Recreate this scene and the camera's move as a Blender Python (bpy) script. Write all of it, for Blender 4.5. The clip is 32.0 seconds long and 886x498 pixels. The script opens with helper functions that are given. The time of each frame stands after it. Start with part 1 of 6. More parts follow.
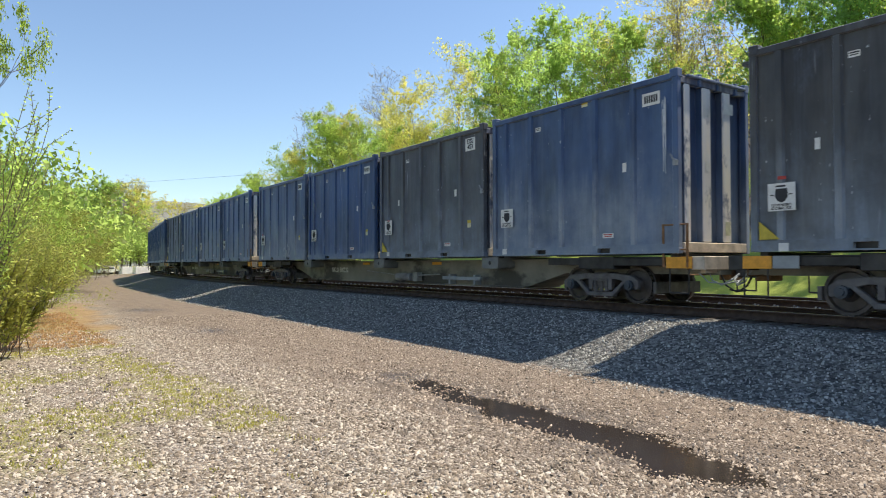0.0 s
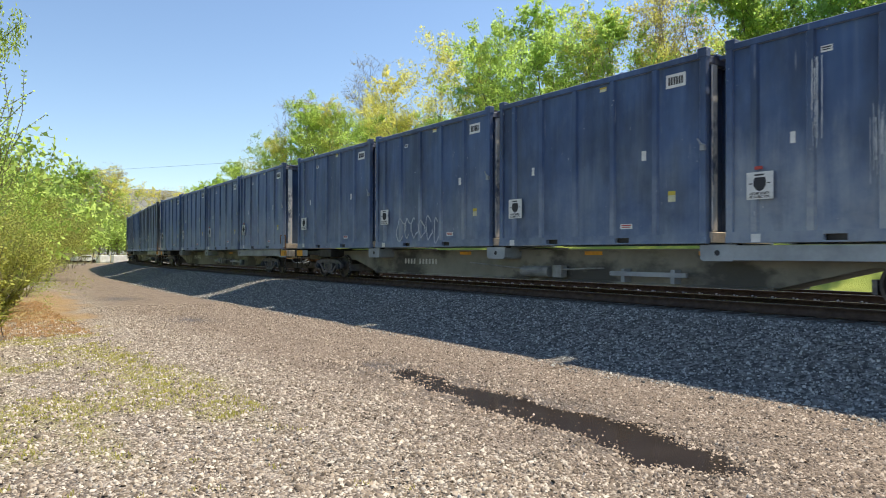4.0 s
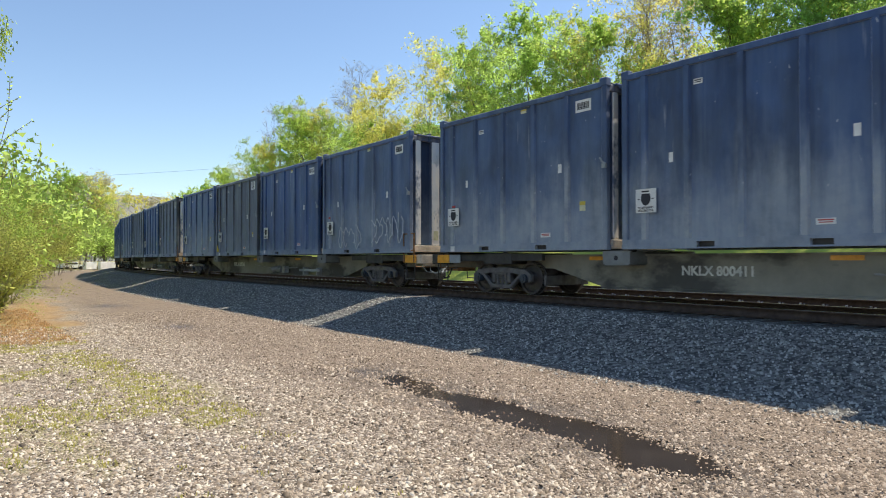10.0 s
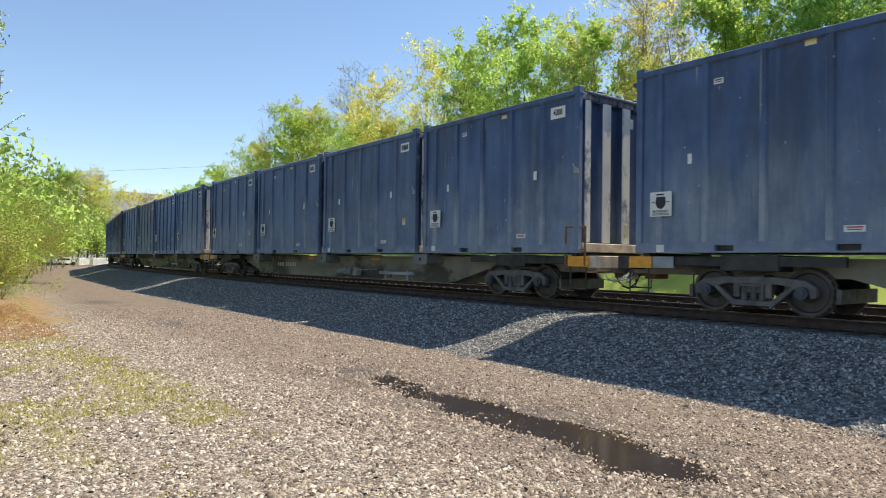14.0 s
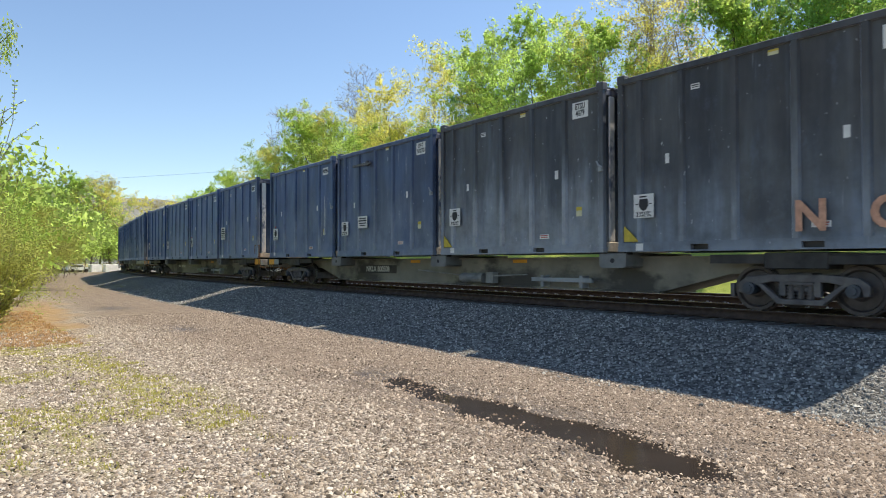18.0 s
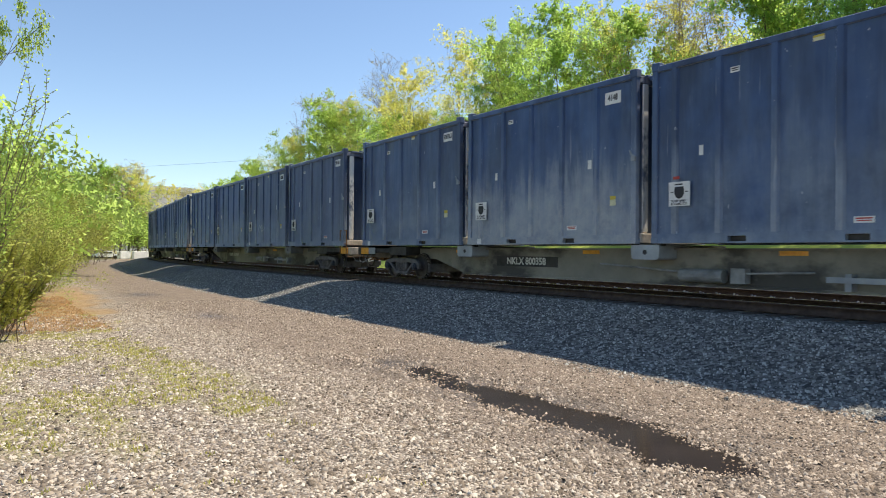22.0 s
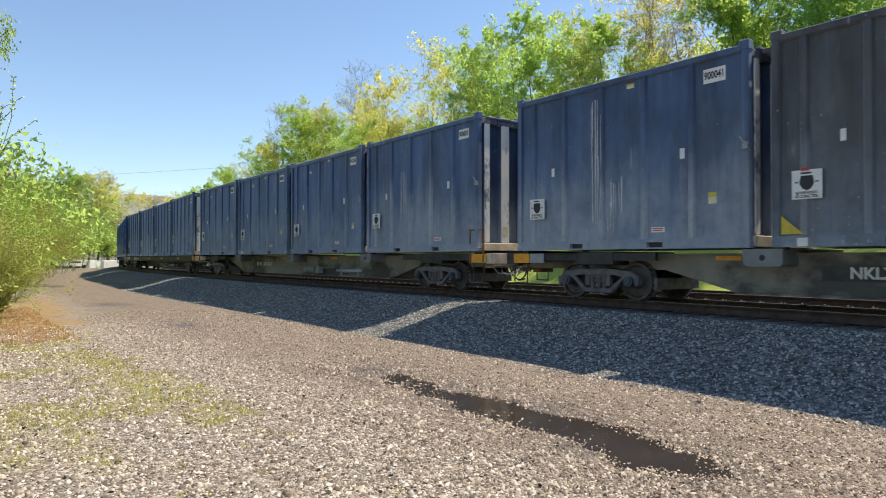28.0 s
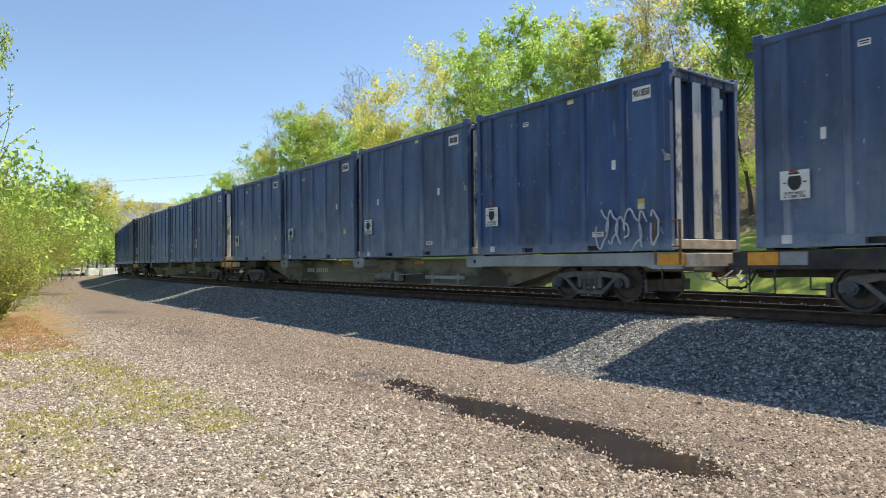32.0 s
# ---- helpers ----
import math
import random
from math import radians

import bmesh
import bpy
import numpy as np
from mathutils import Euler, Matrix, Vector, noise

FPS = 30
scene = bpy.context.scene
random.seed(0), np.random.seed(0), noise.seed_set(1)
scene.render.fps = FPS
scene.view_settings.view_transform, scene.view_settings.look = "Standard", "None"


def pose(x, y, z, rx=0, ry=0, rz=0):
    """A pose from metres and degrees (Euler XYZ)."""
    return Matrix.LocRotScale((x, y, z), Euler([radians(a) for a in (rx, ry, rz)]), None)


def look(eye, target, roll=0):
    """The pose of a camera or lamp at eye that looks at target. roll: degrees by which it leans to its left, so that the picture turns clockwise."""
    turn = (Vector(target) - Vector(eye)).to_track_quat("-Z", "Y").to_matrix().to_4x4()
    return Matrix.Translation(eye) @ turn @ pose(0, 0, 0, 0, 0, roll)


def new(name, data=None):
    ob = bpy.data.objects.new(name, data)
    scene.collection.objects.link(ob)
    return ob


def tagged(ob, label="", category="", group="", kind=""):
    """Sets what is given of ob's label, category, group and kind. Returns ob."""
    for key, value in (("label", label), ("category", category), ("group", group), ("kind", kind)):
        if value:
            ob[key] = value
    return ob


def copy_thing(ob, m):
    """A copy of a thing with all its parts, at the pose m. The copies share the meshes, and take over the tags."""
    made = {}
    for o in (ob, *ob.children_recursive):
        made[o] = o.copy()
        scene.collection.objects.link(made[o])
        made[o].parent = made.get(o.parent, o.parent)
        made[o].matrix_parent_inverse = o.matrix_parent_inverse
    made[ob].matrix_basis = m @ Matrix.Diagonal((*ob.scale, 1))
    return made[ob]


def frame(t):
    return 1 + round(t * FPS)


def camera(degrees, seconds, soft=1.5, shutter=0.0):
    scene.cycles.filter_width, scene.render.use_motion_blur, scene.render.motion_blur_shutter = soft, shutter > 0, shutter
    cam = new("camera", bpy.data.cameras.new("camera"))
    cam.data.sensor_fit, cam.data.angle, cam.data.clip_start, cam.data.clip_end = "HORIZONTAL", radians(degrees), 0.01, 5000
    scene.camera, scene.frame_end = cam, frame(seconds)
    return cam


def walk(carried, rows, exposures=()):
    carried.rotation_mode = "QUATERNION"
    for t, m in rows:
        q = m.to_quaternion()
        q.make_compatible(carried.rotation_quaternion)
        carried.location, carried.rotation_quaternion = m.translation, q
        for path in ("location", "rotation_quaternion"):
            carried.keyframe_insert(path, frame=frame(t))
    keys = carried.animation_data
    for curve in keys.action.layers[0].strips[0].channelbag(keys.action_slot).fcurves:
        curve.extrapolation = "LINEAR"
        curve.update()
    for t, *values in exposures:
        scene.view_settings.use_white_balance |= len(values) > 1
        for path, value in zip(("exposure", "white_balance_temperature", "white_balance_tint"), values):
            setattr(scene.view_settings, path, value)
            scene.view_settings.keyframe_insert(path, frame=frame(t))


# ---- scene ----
cam = camera(67.34, 32.0, soft=0.95, shutter=0.06)
PATH = [
    (0, (0.009, -0.012, 1.782), (-0.077, 1.986, 1.828), -0.1),
    (0.5, (0.005, 0.005, 1.778), (-0.082, 2.003, 1.811), -0.2),
    (1, (-0.001, 0.009, 1.776), (-0.081, 2.007, 1.809), -0.4),
    (1.5, (0.001, 0.006, 1.779), (-0.079, 2.004, 1.811), -0.1),
    (2, (-0.005, 0.019, 1.773), (-0.080, 2.017, 1.803), 0.3),
    (2.5, (-0.005, 0.013, 1.779), (-0.072, 2.011, 1.804), -0.0),
    (3, (-0.004, 0.016, 1.779), (-0.066, 2.014, 1.797), 0.0),
    (3.5, (-0.013, 0.031, 1.774), (-0.055, 2.030, 1.790), 0.2),
    (5.5, (-0.011, 0.023, 1.773), (-0.033, 2.023, 1.792), 0.2),
    (6, (-0.011, 0.028, 1.773), (-0.026, 2.028, 1.795), 0.3),
    (6.5, (-0.010, 0.033, 1.771), (-0.017, 2.033, 1.798), 0.2),
    (7, (-0.007, 0.024, 1.773), (-0.012, 2.024, 1.804), 0.3),
    (7.5, (-0.007, 0.014, 1.774), (-0.011, 2.013, 1.807), 0.1),
    (8, (-0.003, 0.004, 1.777), (-0.007, 2.004, 1.810), -0.0),
    (8.5, (0.000, 0.006, 1.773), (-0.006, 2.006, 1.808), -0.0),
    (9, (-0.008, 0.020, 1.775), (-0.008, 2.020, 1.811), -0.0),
    (9.5, (-0.004, 0.001, 1.775), (-0.002, 2.001, 1.811), 0.0),
    (10, (0.002, 0.003, 1.775), (0.002, 2.003, 1.808), 0.0),
    (10.5, (-0.003, 0.000, 1.777), (-0.001, 2.000, 1.810), 0.1),
    (11, (-0.008, 0.010, 1.773), (-0.003, 2.009, 1.804), 0.1),
    (11.5, (-0.004, 0.011, 1.774), (0.004, 2.010, 1.805), 0.1),
    (12, (0.005, 0.008, 1.775), (0.013, 2.008, 1.809), -0.0),
    (12.5, (0.019, 0.027, 1.774), (0.034, 2.027, 1.804), -0.6),
    (13, (0.073, 0.017, 1.774), (0.084, 2.017, 1.796), -0.0),
    (13.5, (0.099, 0.048, 1.765), (0.112, 2.048, 1.789), 0.9),
    (14, (0.053, 0.022, 1.773), (0.069, 2.021, 1.809), 0.8),
    (14.5, (-0.027, -0.005, 1.775), (-0.006, 1.994, 1.824), 0.1),
    (16.5, (0.043, -0.015, 1.770), (0.052, 1.984, 1.820), 0.4),
    (17, (0.034, -0.036, 1.776), (0.035, 1.964, 1.823), -0.1),
    (17.5, (0.028, -0.019, 1.775), (0.018, 1.981, 1.818), 0.1),
    (18, (0.031, -0.001, 1.774), (0.018, 1.998, 1.815), -0.0),
    (18.5, (0.027, -0.002, 1.779), (0.014, 1.997, 1.817), -0.0),
    (19, (0.019, -0.010, 1.772), (0.005, 1.990, 1.810), 0.1),
    (19.5, (0.029, -0.009, 1.775), (0.006, 1.991, 1.813), 0.0),
    (20, (0.023, -0.033, 1.780), (-0.008, 1.966, 1.815), 0.1),
    (20.5, (0.026, -0.021, 1.776), (-0.011, 1.979, 1.809), 0.1),
    (21, (0.028, -0.007, 1.771), (-0.018, 1.993, 1.807), 0.0),
    (21.5, (0.035, -0.016, 1.778), (-0.038, 1.983, 1.807), -0.0),
    (22, (0.024, -0.004, 1.776), (-0.058, 1.994, 1.786), 0.5),
    (22.5, (0.011, -0.029, 1.773), (-0.063, 1.970, 1.767), 0.5),
    (23, (0.000, -0.027, 1.765), (-0.063, 1.972, 1.760), 0.2),
    (23.5, (0.012, -0.024, 1.766), (-0.037, 1.975, 1.765), 0.0),
    (24, (0.001, -0.065, 1.777), (-0.041, 1.934, 1.776), -0.0),
    (24.5, (0.015, -0.035, 1.770), (-0.011, 1.965, 1.767), -0.1),
    (25, (0.014, -0.011, 1.761), (-0.004, 1.989, 1.764), 0.0),
    (25.5, (0.023, -0.003, 1.763), (0.016, 1.997, 1.779), -0.1),
    (27.5, (0.034, -0.001, 1.771), (0.024, 1.998, 1.802), 0.1),
    (28, (0.024, -0.020, 1.779), (0.016, 1.980, 1.810), 0.1),
    (28.5, (0.023, -0.021, 1.776), (0.016, 1.979, 1.803), -0.0),
    (29, (0.020, -0.027, 1.774), (0.016, 1.973, 1.803), -0.1),
    (29.5, (0.023, -0.012, 1.775), (0.020, 1.987, 1.805), -0.2),
    (30, (0.025, -0.014, 1.775), (0.022, 1.986, 1.810), -0.4),
    (30.5, (0.017, -0.024, 1.775), (0.014, 1.976, 1.817), -0.2),
    (31, (0.025, -0.018, 1.774), (0.020, 1.981, 1.819), -0.3),
    (31.5, (0.025, -0.043, 1.781), (0.020, 1.957, 1.824), -0.4),
    (32, (0.027, -0.012, 1.775), (0.022, 1.987, 1.818), -0.5),
]
walk(cam, [(t, look(eye, target, roll)) for t, eye, target, roll in PATH])

# ---- daylight ----
SUN_TURN, SUN_HEIGHT = 62.0, 56.2      # plan angle from which the light comes, and its height, degrees
world = bpy.data.worlds.new("sky")
scene.world = world
world.use_nodes = True
wn = world.node_tree
sky = wn.nodes.new("ShaderNodeTexSky")
sky.sky_type, sky.sun_disc = "NISHITA", False
sky.sun_elevation, sky.sun_rotation = radians(SUN_HEIGHT), radians(SUN_TURN)
sky.air_density, sky.dust_density, sky.ozone_density, sky.altitude = 1.0, 0.15, 1.8, 200
wn.links.new(sky.outputs[0], wn.nodes["Background"].inputs[0])
wn.nodes["Background"].inputs[1].default_value = 0.102
sun = new("sun", bpy.data.lights.new("sun", "SUN"))
sun.data.energy, sun.data.angle, sun.data.color = 3.4, radians(0.53), (1.0, 0.91, 0.77)
a, e = radians(SUN_TURN), radians(SUN_HEIGHT)
sun.matrix_world = look((math.sin(a) * math.cos(e) * 50, math.cos(a) * math.cos(e) * 50, math.sin(e) * 50), (0, 0, 0))
scene.view_settings.exposure = 0.82

# ---- the line of the track ----
HEAD0, BEND0, BEND1, SBEND, SCAP, SEND = -0.66192, 0.000207, 2.61e-5, 40.0, 150.0, 260.0
HALF = 1.30                            # half the train's width
STEP = 0.25
S_LIST = np.arange(-400.0, 900.0, STEP)


def heading(s):
    s = np.asarray(s, float)
    u = np.clip(s, SBEND, SCAP) - SBEND
    tail = np.clip(s, SCAP, SEND) - SCAP
    return HEAD0 + BEND0 * np.clip(s, -400, SEND) + BEND1 * u ** 2 + 2 * BEND1 * (SCAP - SBEND) * tail


def _line():
    h = heading(S_LIST)
    dx, dy = np.sin(h) * STEP, np.cos(h) * STEP
    x = np.concatenate([[0], np.cumsum((dx[1:] + dx[:-1]) / 2)])
    y = np.concatenate([[0], np.cumsum((dy[1:] + dy[:-1]) / 2)])
    i = int(round((0 - S_LIST[0]) / STEP))
    # near side of the train at s = 0, moved to the middle of the track
    return x - x[i] + 30.07435 + HALF * math.cos(HEAD0), y - y[i] - 19.55495 - HALF * math.sin(HEAD0)


LINE_X, LINE_Y = _line()


def on_track(s, c):
    """Plan position s metres back along the line and c metres beyond its middle."""
    s = np.asarray(s, float)
    h = heading(s)
    return np.interp(s, S_LIST, LINE_X) + np.cos(h) * c, np.interp(s, S_LIST, LINE_Y) - np.sin(h) * c


def smooth(a, b, x):
    t = np.clip((np.asarray(x, float) - a) / (b - a), 0, 1)
    return t * t * (3 - 2 * t)


def wave(x, y, seed=0.0):
    """Cheap smooth noise, about -1 to 1."""
    v = 0
    for i, (f, g) in enumerate(((1.0, 1.0), (2.3, 0.6), (5.1, 0.33), (9.7, 0.2))):
        v = v + g * np.sin(f * (x * 0.83 + y * 0.55) + seed * 3.1 + i * 1.7 + 1.3 * np.sin(f * 0.7 * (y - 0.4 * x) + seed + i)) \
            * np.cos(f * (y * 0.91 - x * 0.37) + seed * 1.9 - i * 2.3)
    return v / 1.4


RAIL_Z = 0.877
DECK_Z = 2.003                         # underside of the containers


def rut_off(s, c):
    """Distance from the middle of the wheel rut."""
    return c + 7.68 - 0.04 * (s - 40)


def ground_z(s, c):
    s, c = np.broadcast_arrays(np.asarray(s, float), np.asarray(c, float))
    z = 0.67 * smooth(-5.15, -1.75, c)
    z = z - 0.42 * smooth(6.2, 8.6, c)
    z = z + 2.55 * smooth(8.2, 15.5, c)
    z = z + 0.40 * np.clip(c - 20.0, 0, 65) + 0.1 * np.clip(c - 85, 0, 60)
    rough = smooth(-4.2, -6.0, c)
    z = z + 0.017 * rough * wave(s * 2.1, c * 2.6, 3.0) + 0.012 * rough * wave(s * 0.35, c * 0.5, 1.0)
    z = z + 0.5 * smooth(-11, -22, c) * (0.5 + 0.5 * wave(s * 0.15, c * 0.2, 2.0))
    z = z + 0.06 * smooth(9, 12, c) * wave(s * 0.5, c * 0.5, 5.0)
    # the wheel rut that holds the puddle
    z = z - (0.056 - 0.003 * np.clip(s - 38, 0, 8)) * np.exp(-(rut_off(s, c) / 0.48) ** 2) * smooth(36.2, 37.3, s) * smooth(43.4, 41.6, s)
    return z


# ---- materials ----
def material(name, base, rough=0.7, metal=0.0):
    m = bpy.data.materials.new(name)
    m.use_nodes = True
    b = m.node_tree.nodes["Principled BSDF"]
    b.inputs["Base Color"].default_value = (*base, 1)
    b.inputs["Roughness"].default_value = rough
    b.inputs["Metallic"].default_value = metal
    return m, m.node_tree, b


def node(t, kind, **values):
    n = t.nodes.new(kind)
    for k, v in values.items():
        n.inputs[k].default_value = v
    return n


def noise_of(t, vec, scale, detail=4.0, rough=0.6):
    n = node(t, "ShaderNodeTexNoise", Scale=scale, Detail=detail, Roughness=rough)
    if vec is not None:
        t.links.new(vec, n.inputs["Vector"])
    return n.outputs["Fac"]


def ramp(t, fac, *stops):
    n = t.nodes.new("ShaderNodeValToRGB")
    while len(n.color_ramp.elements) < len(stops):
        n.color_ramp.elements.new(0.5)
    for el, (p, c) in zip(n.color_ramp.elements, stops):
        el.position = p
        el.color = (*c, 1) if isinstance(c, tuple) else (c, c, c, 1)
    t.links.new(fac, n.inputs[0])
    return n.outputs[0]


def mix(t, fac, a, b, how="MIX"):
    n = t.nodes.new("ShaderNodeMix")
    n.data_type, n.blend_type = "RGBA", how
    for i, v in ((0, fac), (6, a), (7, b)):
        sock = n.inputs[i]
        if isinstance(v, (int, float)):
            sock.default_value = (v, v, v, 1) if i else v
        elif isinstance(v, tuple):
            sock.default_value = (*v, 1)
        else:
            t.links.new(v, sock)
    return n.outputs[2]


def calc(t, how, a, b=0.0):
    n = t.nodes.new("ShaderNodeMath")
    n.operation = how
    for sock, v in zip(n.inputs, (a, b)):
        if isinstance(v, (int, float)):
            sock.default_value = v
        else:
            t.links.new(v, sock)
    return n.outputs[0]


def relief(t, b, height, strength=0.3, dist=0.02):
    n = node(t, "ShaderNodeBump", Strength=strength, Distance=dist)
    t.links.new(height, n.inputs["Height"])
    t.links.new(n.outputs[0], b.inputs["Normal"])


def coords(t, which="Object"):
    return t.nodes.new("ShaderNodeTexCoord").outputs[which]


def stretched(t, vec, scale, offset=None):
    n = t.nodes.new("ShaderNodeMapping")
    n.inputs["Scale"].default_value = scale
    t.links.new(vec, n.inputs["Vector"])
    if offset is not None:
        t.links.new(offset, n.inputs["Location"])
    return n.outputs[0]


def plain(name, base, rough=0.7, metal=0.0, spread=0.35, scale=6.0, bump=0.15, axes=(1, 1, 1)):
    """A worn surface: base colour with grain and stains at two sizes."""
    m, t, b = material(name, base, rough, metal)
    v = stretched(t, coords(t), axes)
    big, fine = noise_of(t, v, scale, 5), noise_of(t, v, scale * 9, 3)
    lo = tuple(x * (1 - spread) for x in base)
    hi = tuple(min(1, x * (1 + spread)) for x in base)
    col = ramp(t, big, (0.3, lo), (0.7, hi))
    col = mix(t, calc(t, "MULTIPLY", fine, 0.35), col, tuple(x * 0.55 for x in base))
    t.links.new(col, b.inputs["Base Color"])
    t.links.new(ramp(t, big, (0.3, min(1, rough * 1.15)), (0.75, rough * 0.8)), b.inputs["Roughness"])
    relief(t, b, fine, bump, 0.01)
    return m


def sooty(name, base):
    """Dull beam paint under drifts of brake soot, with paler dust low down."""
    m, t, b = material(name, base, 0.7)
    co = coords(t)
    big, fine = noise_of(t, co, 1.3, 5), noise_of(t, co, 14, 4)
    col = ramp(t, big, (0.3, tuple(x * 0.75 for x in base)), (0.7, tuple(x * 1.2 for x in base)))
    soot = ramp(t, noise_of(t, stretched(t, co, (0.55, 0.55, 0.9)), 0.9, 5, 0.6), (0.50, 0.0), (0.60, 0.9))
    col = mix(t, soot, col, (0.035, 0.035, 0.033))
    col = mix(t, calc(t, "MULTIPLY", fine, 0.3), col, tuple(x * 0.5 for x in base))
    t.links.new(col, b.inputs["Base Color"])
    relief(t, b, fine, 0.15, 0.01)
    return m


def paint_material():
    """Container paint. The object's colour gives: r from blue to black, g dust, b which stains."""
    m, t, b = material("container_paint", (0.02, 0.04, 0.13), 0.5)
    info = t.nodes.new("ShaderNodeObjectInfo")
    sep = t.nodes.new("ShaderNodeSeparateColor")
    t.links.new(info.outputs["Color"], sep.inputs[0])
    dark, dust, seed = sep.outputs[0], sep.outputs[1], sep.outputs[2]
    comb = t.nodes.new("ShaderNodeCombineXYZ")
    t.links.new(calc(t, "MULTIPLY", seed, 71.0), comb.inputs[0])
    t.links.new(calc(t, "MULTIPLY", seed, 37.0), comb.inputs[1])
    co = coords(t)
    v1 = stretched(t, co, (1, 1, 1), comb.outputs[0])
    vs = stretched(t, co, (2.6, 2.6, 0.16), comb.outputs[0])
    vf = stretched(t, co, (9, 9, 0.5), comb.outputs[0])
    tone = noise_of(t, v1, 0.7, 3)
    faded = ramp(t, tone, (0.3, (0.033, 0.066, 0.144)), (0.7, (0.058, 0.112, 0.236)))
    fresh = ramp(t, tone, (0.3, (0.013, 0.050, 0.160)), (0.7, (0.024, 0.080, 0.230)))
    blue = mix(t, info.outputs["Alpha"], faded, fresh)
    black = ramp(t, noise_of(t, v1, 0.9, 3), (0.3, (0.038, 0.039, 0.040)), (0.7, (0.075, 0.075, 0.073)))
    col = mix(t, dark, blue, black)
    # broad soot, hanging from the top
    soot = ramp(t, noise_of(t, stretched(t, co, (1.1, 1.1, 0.35), comb.outputs[0]), 0.9, 5, 0.6), (0.38, 1.0), (0.56, 0.0))
    col = mix(t, calc(t, "MULTIPLY", soot, 0.55), col, (0.014, 0.020, 0.030))
    # pale dust, in clouds and runs, stronger low down
    xyz = t.nodes.new("ShaderNodeSeparateXYZ")
    t.links.new(co, xyz.inputs[0])
    high = calc(t, "DIVIDE", xyz.outputs[2], 3.8)
    ragged = calc(t, "ADD", high, calc(t, "MULTIPLY", calc(t, "SUBTRACT", noise_of(t, stretched(t, co, (1.4, 1.4, 0.22), comb.outputs[0]), 1.3, 6, 0.65), 0.5), 0.95))
    haze = ramp(t, ragged, (0.05, 1.0), (0.28, 0.7), (0.55, 0.15), (0.8, 0.0))
    runs = ramp(t, noise_of(t, vs, 1.5, 6, 0.65), (0.33, 0.0), (0.62, 1.0))
    cloud = ramp(t, noise_of(t, v1, 0.8, 6, 0.65), (0.33, 0.2), (0.62, 1.0))
    amount = calc(t, "MULTIPLY", calc(t, "MULTIPLY", haze, dust), calc(t, "MULTIPLY", cloud, calc(t, "ADD", calc(t, "MULTIPLY", runs, 0.55), 0.45)))
    foot = ramp(t, high, (0.0, 0.85), (0.05, 0.6), (0.075, 0.35), (0.2, 0.0))
    amount = calc(t, "MAXIMUM", amount, calc(t, "MULTIPLY", foot, ramp(t, noise_of(t, v1, 2.2, 5), (0.3, 0.3), (0.6, 1.0))))
    col = mix(t, calc(t, "MINIMUM", calc(t, "MULTIPLY", amount, 0.95), 0.8), col, (0.26, 0.315, 0.375))
    # a caked lower half where the dust is heavy
    caked = calc(t, "MULTIPLY", ramp(t, ragged, (0.12, 1.0), (0.50, 0.0)), calc(t, "MAXIMUM", calc(t, "MULTIPLY", calc(t, "SUBTRACT", dust, 1.0), 1.2), 0.0))
    col = mix(t, calc(t, "MULTIPLY", calc(t, "MINIMUM", caked, 0.85), ramp(t, noise_of(t, v1, 2.6, 7, 0.75), (0.36, 0.35), (0.6, 1.0))), col, (0.42, 0.43, 0.42))
    # rubbed pale patches, uneven streaks, thin scratches and drips
    rub = ramp(t, noise_of(t, stretched(t, co, (1.0, 1.0, 0.5), comb.outputs[0]), 2.3, 7, 0.72), (0.56, 0.0), (0.72, 1.0))
    col = mix(t, calc(t, "MULTIPLY", rub, 0.24), col, (0.15, 0.20, 0.29))
    wash = ramp(t, noise_of(t, stretched(t, co, (3.1, 3.1, 0.10), comb.outputs[0]), 1.0, 5, 0.7), (0.56, 0.0), (0.72, 1.0))
    col = mix(t, calc(t, "MULTIPLY", wash, 0.22), col, (0.20, 0.25, 0.32))
    drips = ramp(t, noise_of(t, vf, 1.0, 3, 0.5), (0.66, 0.0), (0.72, 1.0))
    where = ramp(t, noise_of(t, v1, 0.8, 2), (0.50, 0.0), (0.60, 1.0))
    col = mix(t, calc(t, "MULTIPLY", calc(t, "MULTIPLY", drips, where), 0.5), col, (0.36, 0.38, 0.42))
    chips = ramp(t, noise_of(t, stretched(t, co, (2.2, 2.2, 1.0), comb.outputs[0]), 6.5, 2, 0.5), (0.735, 0.0), (0.76, 1.0))
    col = mix(t, calc(t, "MULTIPLY", chips, 0.75), col, (0.46, 0.48, 0.50))
    rust = ramp(t, noise_of(t, v1, 5.0, 6, 0.7), (0.70, 0.0), (0.78, 1.0))
    col = mix(t, calc(t, "MULTIPLY", rust, 0.5), col, (0.10, 0.045, 0.02))
    t.links.new(col, b.inputs["Base Color"])
    t.links.new(ramp(t, runs, (0.2, 0.42), (0.8, 0.75)), b.inputs["Roughness"])
    # dry dust film
    b.inputs["Sheen Weight"].default_value, b.inputs["Sheen Roughness"].default_value = 0.6, 0.45
    b.inputs["Sheen Tint"].default_value = (0.75, 0.83, 1.0, 1)
    relief(t, b, noise_of(t, v1, 1.6, 4), 0.35, 0.03)
    return m


